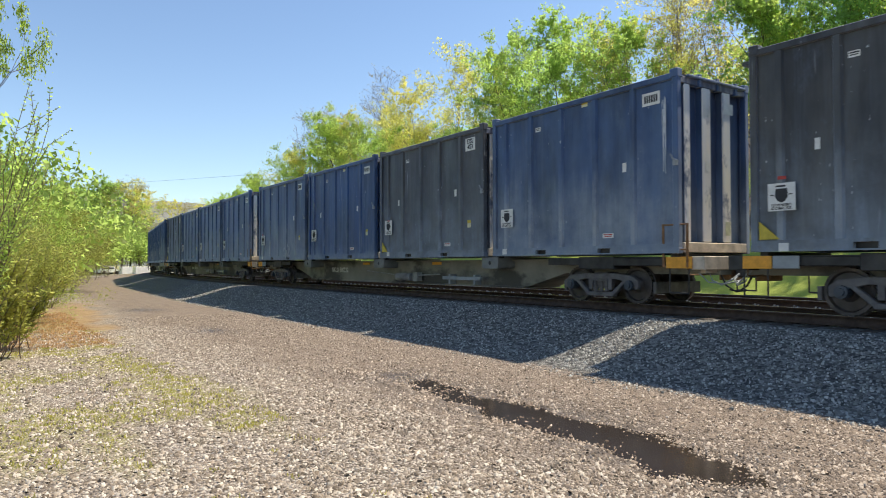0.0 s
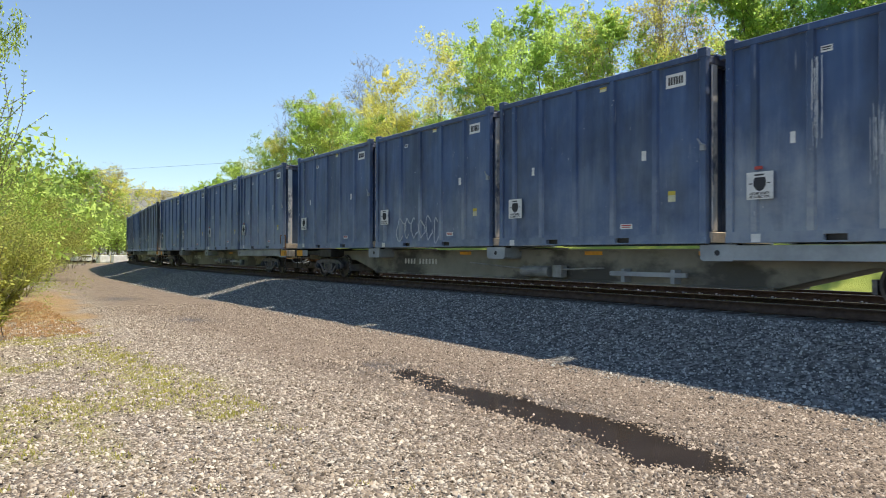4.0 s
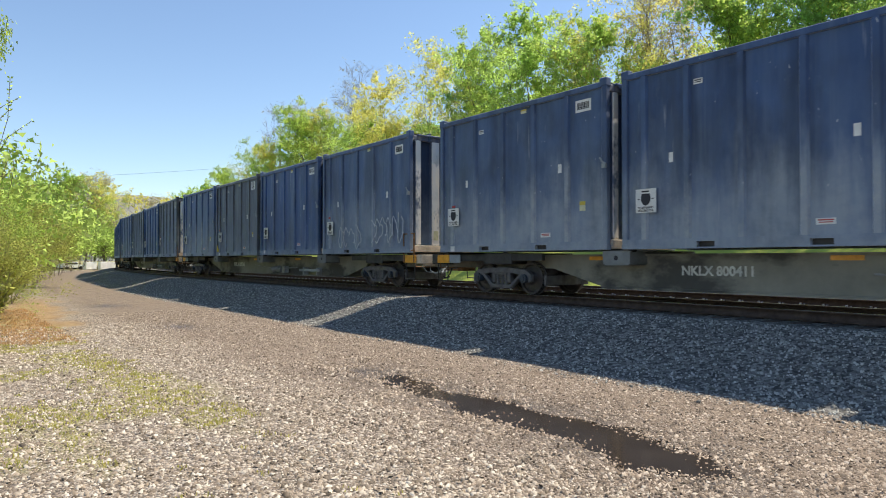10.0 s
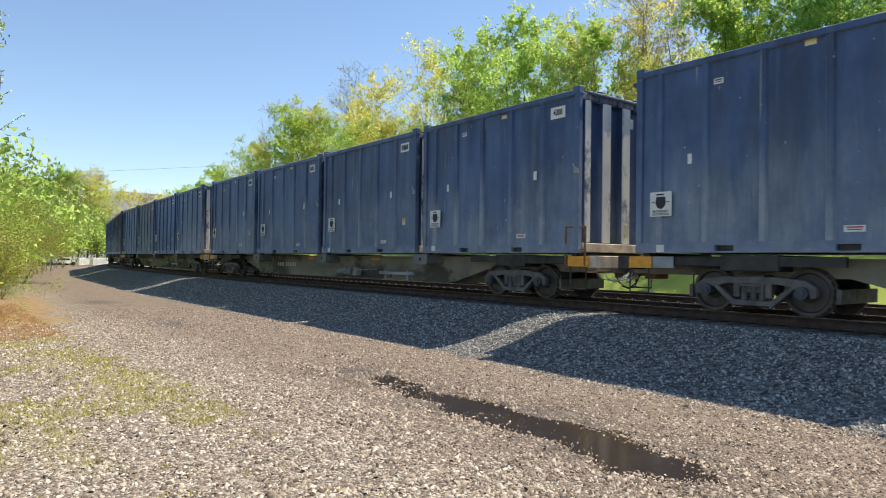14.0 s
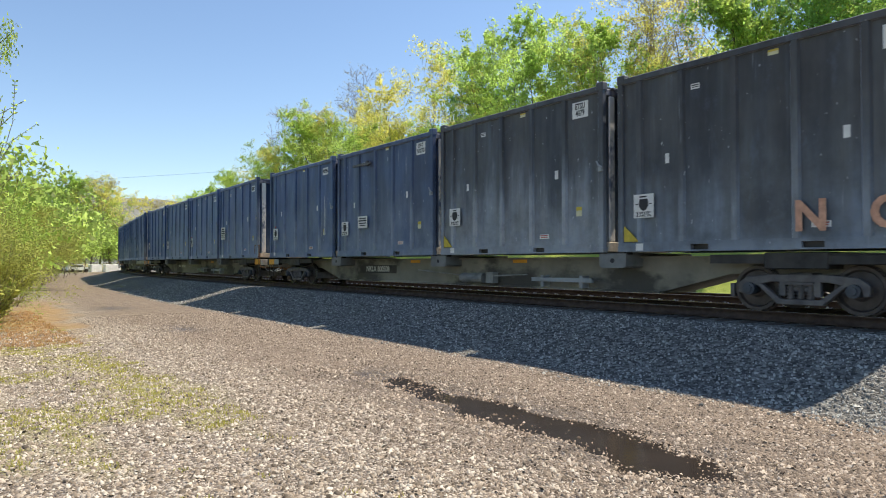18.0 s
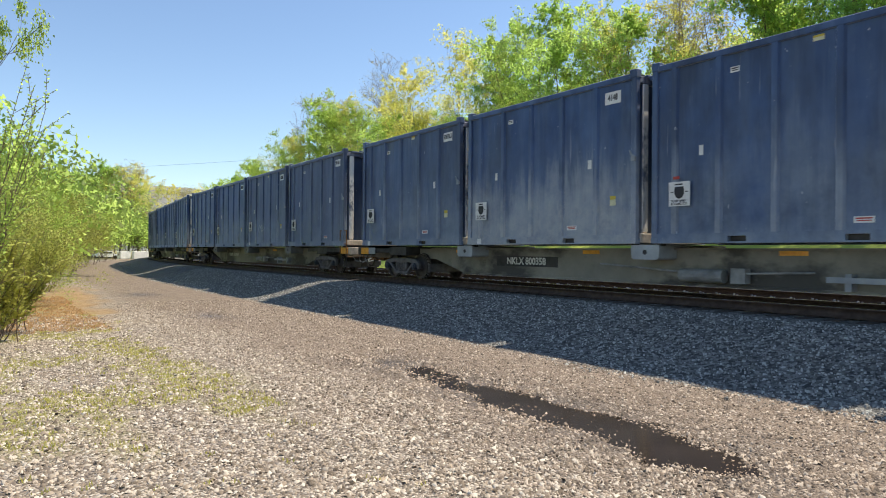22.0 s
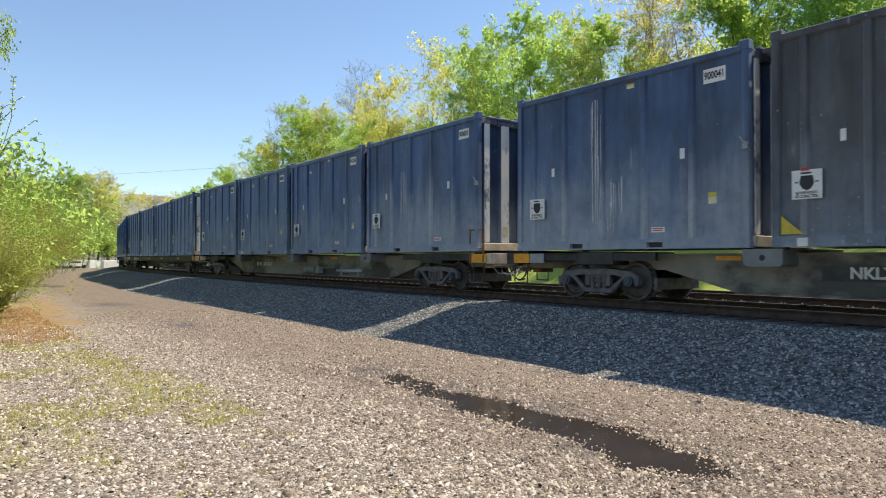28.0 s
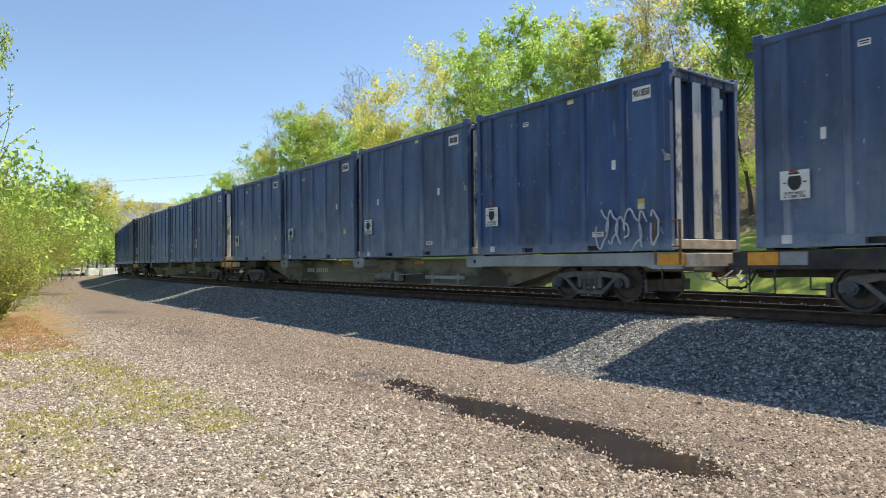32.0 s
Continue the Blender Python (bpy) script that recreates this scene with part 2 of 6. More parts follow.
def leaf_material(name, low, high, through_=0.70):
    """Thin young leaves: a matt face, and light that shines through them warmer and brighter."""
    m, t, b = material(name, low, 0.5)
    info = t.nodes.new("ShaderNodeObjectInfo")
    geo = t.nodes.new("ShaderNodeNewGeometry")
    tree = ramp(t, info.outputs["Random"], (0.0, low), (1.0, high))
    col = mix(t, calc(t, "MULTIPLY", geo.outputs["Random Per Island"], 0.55), tree, tuple(x * 0.5 for x in low))
    t.links.new(col, b.inputs["Base Color"])
    tr = t.nodes.new("ShaderNodeBsdfTranslucent")
    lit = node(t, "ShaderNodeHueSaturation", Hue=0.5, Saturation=0.92, Value=3.7)
    t.links.new(col, lit.inputs["Color"])
    t.links.new(lit.outputs[0], tr.inputs[0])
    mx = t.nodes.new("ShaderNodeMixShader")
    mx.inputs[0].default_value = through_
    t.links.new(b.outputs[0], mx.inputs[1])
    t.links.new(tr.outputs[0], mx.inputs[2])
    t.links.new(mx.outputs[0], t.nodes["Material Output"].inputs[0])
    return m


def ground_material():
    """Zones come from the mesh: r pale gravel, g grass, b straw, alpha ballast."""
    m, t, b = material("ground", (0.2, 0.17, 0.14), 0.95)
    zone = t.nodes.new("ShaderNodeVertexColor")
    zone.layer_name = "zone"
    sep = t.nodes.new("ShaderNodeSeparateColor")
    t.links.new(zone.outputs[0], sep.inputs[0])
    wood = t.nodes.new("ShaderNodeVertexColor")
    wood.layer_name = "wood"
    sep2 = t.nodes.new("ShaderNodeSeparateColor")
    t.links.new(wood.outputs[0], sep2.inputs[0])
    co = coords(t)
    cell = node(t, "ShaderNodeTexVoronoi", Scale=34.0)
    t.links.new(co, cell.inputs["Vector"])
    cell2 = node(t, "ShaderNodeTexVoronoi", Scale=17.0)
    t.links.new(co, cell2.inputs["Vector"])
    sepc = t.nodes.new("ShaderNodeSeparateColor")
    t.links.new(cell.outputs["Color"], sepc.inputs[0])
    pick = sepc.outputs[0]
    big = noise_of(t, co, 0.6, 5)
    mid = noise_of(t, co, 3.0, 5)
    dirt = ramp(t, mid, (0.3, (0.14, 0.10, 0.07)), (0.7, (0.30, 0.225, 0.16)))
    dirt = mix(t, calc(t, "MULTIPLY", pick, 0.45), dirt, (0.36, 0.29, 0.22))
    # gravel base darkened in colour to stand in for shaded gaps between stones
    pale = ramp(t, pick, (0.0, (0.07, 0.052, 0.036)), (0.45, (0.21, 0.16, 0.115)), (1.0, (0.60, 0.51, 0.40)))
    pale = mix(t, 0.2, pale, ramp(t, big, (0.3, (0.25, 0.2, 0.15)), (0.7, (0.5, 0.44, 0.38))))
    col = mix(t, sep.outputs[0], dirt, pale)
    sepd = t.nodes.new("ShaderNodeSeparateColor")
    t.links.new(cell2.outputs["Color"], sepd.inputs[0])
    ballast = ramp(t, sepd.outputs[0], (0.0, (0.045, 0.043, 0.038)), (0.6, (0.15, 0.143, 0.13)), (1.0, (0.34, 0.33, 0.29)))
    col = mix(t, zone.outputs["Alpha"], col, ballast)
    straw = ramp(t, mid, (0.3, (0.26, 0.145, 0.065)), (0.7, (0.48, 0.33, 0.17)))
    col = mix(t, sep.outputs[2], col, straw)
    grass = ramp(t, mid, (0.3, (0.26, 0.23, 0.07)), (0.7, (0.38, 0.35, 0.11)))
    col = mix(t, sep.outputs[1], col, grass)
    lawn = ramp(t, noise_of(t, co, 1.2, 6), (0.3, (0.30, 0.37, 0.05)), (0.7, (0.42, 0.47, 0.08)))
    col = mix(t, sep2.outputs[1], col, lawn)
    litter = ramp(t, noise_of(t, co, 4.0, 6), (0.3, (0.06, 0.045, 0.03)), (0.7, (0.20, 0.14, 0.09)))
    col = mix(t, sep2.outputs[0], col, litter)
    damp = mix(t, sep2.outputs[2], col, (0.045, 0.034, 0.026))
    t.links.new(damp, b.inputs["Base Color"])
    t.links.new(ramp(t, sep2.outputs[2], (0.0, 0.95), (1.0, 0.35)), b.inputs["Roughness"])
    hgt = calc(t, "ADD", calc(t, "MULTIPLY", cell.outputs["Distance"], -1.0), calc(t, "MULTIPLY", mid, 0.5))
    relief(t, b, hgt, 0.9, 0.03)
    return m


def stone_material(name, lo, mid_, hi, rough=0.85):
    m, t, b = material(name, mid_, rough)
    geo = t.nodes.new("ShaderNodeNewGeometry")
    col = ramp(t, geo.outputs["Random Per Island"], (0.0, lo), (0.55, mid_), (1.0, hi))
    fine = noise_of(t, coords(t), 60, 3)
    col = mix(t, calc(t, "MULTIPLY", fine, 0.4), col, lo)
    t.links.new(col, b.inputs["Base Color"])
    relief(t, b, fine, 0.3, 0.004)
    return m


M_PAINT = paint_material()
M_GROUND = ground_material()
M_GRAVEL = stone_material("gravel_stone", (0.10, 0.075, 0.05), (0.42, 0.335, 0.245), (0.84, 0.75, 0.61))
M_ROADSTONE = stone_material("road_stone", (0.085, 0.062, 0.044), (0.325, 0.248, 0.178), (0.68, 0.57, 0.45))
M_BALLAST = stone_material("ballast_stone", (0.10, 0.097, 0.088), (0.325, 0.313, 0.282), (0.68, 0.66, 0.58))
M_LEAF = leaf_material("leaf_green", (0.165, 0.235, 0.040), (0.225, 0.285, 0.05))
M_LEAF_YELLOW = leaf_material("leaf_yellow_green", (0.285, 0.275, 0.052), (0.32, 0.295, 0.062))
M_LEAF_DEEP = leaf_material("leaf_deep_green", (0.095, 0.175, 0.034), (0.135, 0.21, 0.04))
M_LEAF_BUD = leaf_material("leaf_bud", (0.20, 0.18, 0.06), (0.24, 0.20, 0.08), 0.5)
M_BARK = plain("bark", (0.10, 0.08, 0.065), 0.9, spread=0.4, scale=4, bump=0.6, axes=(3, 3, 0.6))
M_BARK_GREY = plain("grey_bark", (0.24, 0.205, 0.17), 0.9, spread=0.35, scale=4, bump=0.6, axes=(3, 3, 0.6))
M_STEEL_DARK = plain("black_steel", (0.044, 0.043, 0.041), 0.6, 0.2, 0.5, 3)
M_SILL = sooty("sill_grey", (0.25, 0.24, 0.195))
M_SILL_PALE = plain("sill_pale", (0.34, 0.37, 0.38), 0.6, 0.0, 0.3, 1.4)
M_CAST = plain("cast_steel", (0.135, 0.128, 0.125), 0.65, 0.2, 0.4, 5)
M_WHEEL = plain("wheel_steel", (0.08, 0.07, 0.066), 0.55, 0.4, 0.4, 4)
M_TREAD = plain("wheel_tread", (0.45, 0.44, 0.43), 0.3, 0.9, 0.2, 8)
M_BEARING = plain("bearing_blue", (0.055, 0.068, 0.085), 0.5, 0.2, 0.3, 9)
M_ORANGE = plain("reflector_orange", (0.78, 0.35, 0.03), 0.45, 0.0, 0.2, 8)
M_YELLOW = plain("yellow_mark", (0.60, 0.46, 0.05), 0.5, 0.0, 0.2, 8)
M_DUSTY = plain("dusty_beige", (0.58, 0.49, 0.38), 0.9, 0.0, 0.35, 4)
M_RUSTY = plain("rusty_steel", (0.24, 0.13, 0.06), 0.85, 0.1, 0.45, 6)
M_RAIL = plain("rail_side", (0.075, 0.048, 0.034), 0.8, 0.3, 0.35, 6)
M_RAILTOP = plain("rail_top", (0.42, 0.41, 0.40), 0.25, 0.9, 0.15, 10)
M_TIE = plain("tie_wood", (0.075, 0.058, 0.045), 0.95, 0.0, 0.45, 3, 0.5, (1, 6, 6))
M_WHITE = plain("white_plate", (0.74, 0.74, 0.71), 0.5, 0.0, 0.12, 5)
M_LABEL = plain("label_cream", (0.62, 0.60, 0.38), 0.55, 0.0, 0.2, 6)
M_WEED = leaf_material("weed", (0.27, 0.25, 0.05), (0.32, 0.29, 0.07), 0.45)
M_STRAW = leaf_material("straw", (0.36, 0.21, 0.085), (0.46, 0.29, 0.13), 0.3)
M_WATER = plain("muddy_water", (0.042, 0.030, 0.020), 0.14, 0.0, 0.25, 1.5, 0.02)
M_INK = material("black_ink", (0.02, 0.02, 0.025), 0.6)[0]
M_PALEINK = plain("faded_lettering", (0.62, 0.62, 0.56), 0.7, 0.0, 0.3, 5)
M_RED = material("red_mark", (0.42, 0.05, 0.04), 0.6)[0]
M_RUBBER = plain("rubber_hose", (0.018, 0.018, 0.018), 0.7, 0.0, 0.3, 8)
M_CHALK = plain("graffiti_white", (0.50, 0.53, 0.56), 0.7, 0.0, 0.3, 6)
M_GRAFFITI_ORANGE = plain("graffiti_orange", (0.62, 0.34, 0.22), 0.7, 0.0, 0.3, 6)


# ---- mesh helpers ----
def box(bm, x0, x1, y0, y1, z0, z1):
    r = bmesh.ops.create_cube(bm, size=1.0, matrix=Matrix.Translation(((x0 + x1) / 2, (y0 + y1) / 2, (z0 + z1) / 2))
                              @ Matrix.Diagonal((x1 - x0, y1 - y0, z1 - z0, 1)))
    return r["verts"]


def bevel(bm, width, segments=1):
    bmesh.ops.bevel(bm, geom=[ed for ed in bm.edges], offset=width, segments=segments, affect="EDGES", profile=0.7)


def rod(bm, a, b, r, sides=8, r2=None):
    a, b = Vector(a), Vector(b)
    d = b - a
    m = Matrix.Translation((a + b) / 2) @ d.to_track_quat("Z", "Y").to_matrix().to_4x4()
    bmesh.ops.create_cone(bm, cap_ends=True, segments=sides, radius1=r, radius2=r if r2 is None else r2, depth=d.length, matrix=m)


def outline(bm, pts, y0, y1):
    """A plate in the xz plane, between y0 and y1."""
    n = len(pts)
    f = [bm.verts.new((x, y0, z)) for x, z in pts]
    g = [bm.verts.new((x, y1, z)) for x, z in pts]
    bm.faces.new(f)
    bm.faces.new(g[::-1])
    for i in range(n):
        bm.faces.new((f[i], g[i], g[(i + 1) % n], f[(i + 1) % n]))
    bmesh.ops.recalc_face_normals(bm, faces=bm.faces)


def mesh_of(bm, name, mat, smooth_=False):
    me = bpy.data.meshes.new(name)
    bmesh.ops.recalc_face_normals(bm, faces=bm.faces)
    bm.to_mesh(me)
    bm.free()
    me.materials.append(mat)
    if smooth_:
        me.polygons.foreach_set("use_smooth", [True] * len(me.polygons))
    return me


def part(name, bm, mat, parent, label="", smooth_=False):
    ob = new(name, bm if isinstance(bm, bpy.types.Mesh) else mesh_of(bm, name, mat, smooth_))
    ob.parent = parent
    if label:
        tagged(ob, label)
    return ob


def boxes(*list_):
    bm = bmesh.new()
    for bx in list_:
        box(bm, *bx)
    return bm


def bevelled(width, *list_):
    bm = boxes(*list_)
    bevel(bm, width)
    return bm


def sheet(name, verts, faces, mat, smooth_=False):
    me = bpy.data.meshes.new(name)
    me.from_pydata(verts, [], faces)
    me.materials.append(mat)
    if smooth_:
        me.polygons.foreach_set("use_smooth", [True] * len(me.polygons))
    return me


def fast_mesh(name, verts, faces, mat):
    """verts n x 3, faces m x k, all of one size."""
    me = bpy.data.meshes.new(name)
    verts, faces = np.asarray(verts, np.float32), np.asarray(faces, np.int32)
    k = faces.shape[1]
    me.vertices.add(len(verts))
    me.vertices.foreach_set("co", verts.ravel())
    me.loops.add(faces.size)
    me.loops.foreach_set("vertex_index", faces.ravel())
    me.polygons.add(len(faces))
    me.polygons.foreach_set("loop_start", np.arange(0, faces.size, k, dtype=np.int32))
    me.materials.append(mat)
    me.update(calc_edges=True)
    return me


# ---- ground ----
def steps(*spans):
    out = []
    for a_, b_, d_ in spans:
        out.append(np.arange(a_, b_, d_))
    return np.concatenate(out + [[spans[-1][1]]])


def make_ground():
    s = steps((-380, -60, 20), (-60, 30, 3), (30, 35, 0.5), (35, 58, 0.19), (58, 80, 0.4), (80, 160, 1.6), (160, 300, 6), (300, 880, 20))
    c = steps((-2500, -300, 200), (-300, -60, 12), (-60, -24, 2), (-24, -14, 0.5), (-14, -1, 0.17), (-1, 9, 0.4), (9, 20, 0.7), (20, 60, 3), (60, 145, 9))
    S, C = np.meshgrid(s, c, indexing="ij")
    X, Y = on_track(S, C)
    Z = ground_z(S, C)
    ns, nc = S.shape
    i = np.arange(ns * nc).reshape(ns, nc)
    quads = np.stack([i[:-1, :-1], i[:-1, 1:], i[1:, 1:], i[1:, :-1]], -1).reshape(-1, 4)
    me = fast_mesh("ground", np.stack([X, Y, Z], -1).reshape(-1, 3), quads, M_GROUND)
    me.polygons.foreach_set("use_smooth", [True] * len(me.polygons))
    w1, w2 = wave(S * 1.3, C * 1.7, 4.0), wave(S * 0.45, C * 0.6, 7.0)
    pale = smooth(-8.2, -9.6, C + 0.35 * w1 + 0.45 * w2)
    ball = smooth(-5.35, -4.85, C + 0.18 * w1) * smooth(8.8, 8.2, C)
    weeds = smooth(0.15, 0.8, w1 * 0.7 + w2 * 0.5 + 0.95 * np.exp(-((C + 11.0 + 0.05 * (S - 45)) / 1.1) ** 2) * smooth(41.5, 43.5, S) * smooth(52, 48, S)
                   + 0.9 * smooth(-12.2, -13.2, C) * smooth(39, 42, S)) * smooth(-9.6, -10.6, C + 0.3 * w1) * 0.75
    straw = smooth(0.1, 0.7, w1 * 0.3 + 1.0 - np.abs(C + 11.2 - 0.07 * (S - 52)) / 1.5) * smooth(49.5, 51.5, S + w1) * smooth(75, 62, S)
    far_green = smooth(-10.2, -12.5, C + 0.07 * np.clip(S - 52, 0, 40)) * smooth(52, 57, S)
    weeds = np.maximum(weeds, far_green * 0.85)
    zone = np.stack([pale, weeds, straw, ball], -1).reshape(-1, 4)
    lawn = smooth(8.4, 9.0, C) * smooth(22.0, 20.0, C + 0.8 * w1)
    litter = smooth(20.0, 22.0, C + 0.8 * w1)
    wet = np.exp(-((rut_off(S, C) + 0.06) / 0.66) ** 2) * smooth(35.8, 37.0, S) * smooth(44.6, 42.4, S)
    wet = np.maximum(wet, 0.95 * np.exp(-((S - 52.2) / 1.1) ** 2 - ((C + 8.0) / 0.6) ** 2))
    wet = np.maximum(wet, 0.95 * np.exp(-((S - 61.8) / 1.0) ** 2 - ((C + 7.9) / 0.6) ** 2))
    wet = np.clip(wet * (0.9 + 0.35 * w1), 0, 1)
    wood = np.stack([litter, lawn, wet, np.ones_like(wet)], -1).reshape(-1, 4)
    for name, data in (("zone", zone), ("wood", wood)):
        at = me.color_attributes.new(name, "FLOAT_COLOR", "POINT")
        at.data.foreach_set("color", data.astype(np.float32).ravel())
    return tagged(new("ground", me), "gravel yard, ballast shoulder, lawn and leaf-strewn hillside", "ground", kind="structure")


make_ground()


# ---- track ----
def swept(name, profile, s0, s1, step, mat, c0):
    """A closed profile (c, z) drawn along the line."""
    s = np.arange(s0, s1 + 0.01, step)
    n = len(profile)
    vs = []
    for dc, z in profile:
        x, y = on_track(s, c0 + dc)
        vs.append(np.stack([x, y, np.full_like(x, z)], -1))
    V = np.stack(vs, 1)
    i = np.arange(len(s) * n).reshape(len(s), n)
    j = np.roll(i, -1, 1)
    q = np.stack([i[:-1], j[:-1], j[1:], i[1:]], -1).reshape(-1, 4)
    return fast_mesh(name, V.reshape(-1, 3), q, mat)


def make_track(mid, words, single):
    track = tagged(new("railway_track"), words, "railway track", kind="structure")
    foot, web, hd, top = 0.075, 0.009, 0.036, RAIL_Z
    body = [(-foot, top - 0.18), (-foot, top - 0.165), (-web, top - 0.14), (-web, top - 0.04), (-hd, top - 0.03), (-hd, top - 0.004),
            (hd, top - 0.004), (hd, top - 0.03), (web, top - 0.04), (web, top - 0.14), (foot, top - 0.165), (foot, top - 0.18)]
    cap = [(-hd + 0.004, top - 0.005), (-hd + 0.008, top), (hd - 0.008, top), (hd - 0.004, top - 0.005)]
    for side in (-1, 1):
        r = part("rail", swept("rail", body, -60, 700, 1.0, M_RAIL, mid + side * 0.755), None, track)
        part("rail_head", swept("rail_head", cap, -60, 700, 1.0, M_RAILTOP, mid + side * 0.755), None, r, "worn shiny rail head")
    tie = mesh_of(bevelled(0.012, (-0.115, 0.115, -1.3, 1.3, -0.17, 0.0)), "tie", M_TIE)
    plates, spikes, rest = [], [], []
    for n in range(215):
        s = 26 + n * 0.508
        x, y = on_track(s, mid)
        m = pose(float(x), float(y), RAIL_Z - 0.192, 0, 0, -90 - math.degrees(float(heading(s))) + random.uniform(-0.5, 0.5))
        if single and n < 84:
            part("tie", tie, None, track).matrix_basis = m
        else:
            rest.append((m, (-0.115, 0.115, -1.3, 1.3, -0.17, 0.0)))
        for side in (-1, 1):
            at = m @ Matrix.Translation((0, side * 0.755, 0.0))
            plates.append((at, (-0.1, 0.1, -0.16, 0.16, 0.0, 0.012)))
            for bx in ((-0.06, -0.02, -0.135, -0.08, 0.012, 0.06), (0.03, 0.06, -0.13, -0.085, 0.012, 0.045), (-0.06, -0.03, 0.085, 0.13, 0.012, 0.05)):
                if not single:
                    spikes.append((at, bx))
    for name, list_, mat, words in (("ties", rest, M_TIE, "weathered wooden ties"), ("tie_plates", plates, M_RAIL, "rusty tie plates"), ("spike_heads", spikes, M_TREAD, "bright worn spike heads")):
        V, Q = [], []
        if not list_:
            continue
        for at, (x0, x1, y0, y1, z0, z1) in list_:
            o = len(V)
            V += [tuple(at @ Vector((x, y, z))) for z in (z0, z1) for x, y in ((x0, y0), (x1, y0), (x1, y1), (x0, y1))]
            Q += [(o, o + 3, o + 2, o + 1), (o + 4, o + 5, o + 6, o + 7)] + [(o + i, o + (i + 1) % 4, o + 4 + (i + 1) % 4, o + 4 + i) for i in range(4)]
        tagged(part(name, fast_mesh(name, V, Q, mat), None, track, words), kind="stuff")


make_track(0.0, "railway track with brown rails on wooden ties", True)
make_track(4.3, "second, empty railway track with rusty brown rails", False)


# ---- containers ----
CL, CW, CH, GAP, PITCH = 6.10, 2.60, 3.78, 0.41, 27.156


def text_mesh(words, size, mat, squeeze=1.0):
    cu = bpy.data.curves.new("lettering", "FONT")
    cu.body, cu.size, cu.align_x, cu.align_y = words, size, "CENTER", "CENTER"
    cu.space_line = 0.85
    cu.resolution_u = 3
    cu.offset = size * 0.035
    ob = bpy.data.objects.new("lettering", cu)
    scene.collection.objects.link(ob)
    me = bpy.data.meshes.new_from_object(ob.evaluated_get(bpy.context.evaluated_depsgraph_get()))
    bpy.data.objects.remove(ob)
    me.transform(Matrix.Diagonal((squeeze, 1, 1, 1)))
    # stand it on the near side: x forward, letters read from -y
    me.transform(Matrix.Rotation(radians(90), 4, "X"))
    me.materials.clear()
    me.materials.append(mat)
    me.name = "lettering"
    return me


NEAR = -CW / 2


def rib_profile(bm, x, d, o, z0, z1):
    """A pressed rib: two slopes and a flat crown."""
    pts = [(x - 0.085, d), (x - 0.055, o), (x + 0.055, o), (x + 0.085, d)]
    lo = [bm.verts.new((px, py, z0)) for px, py in pts]
    hi = [bm.verts.new((px, py, z1)) for px, py in pts]
    for k in range(4):
        bm.faces.new((lo[k], lo[(k + 1) % 4], hi[(k + 1) % 4], hi[k]))
    bm.faces.new(lo)
    bm.faces.new(hi)


RIBS = (-2.50, -1.50, -0.38, 0.74, 1.86)


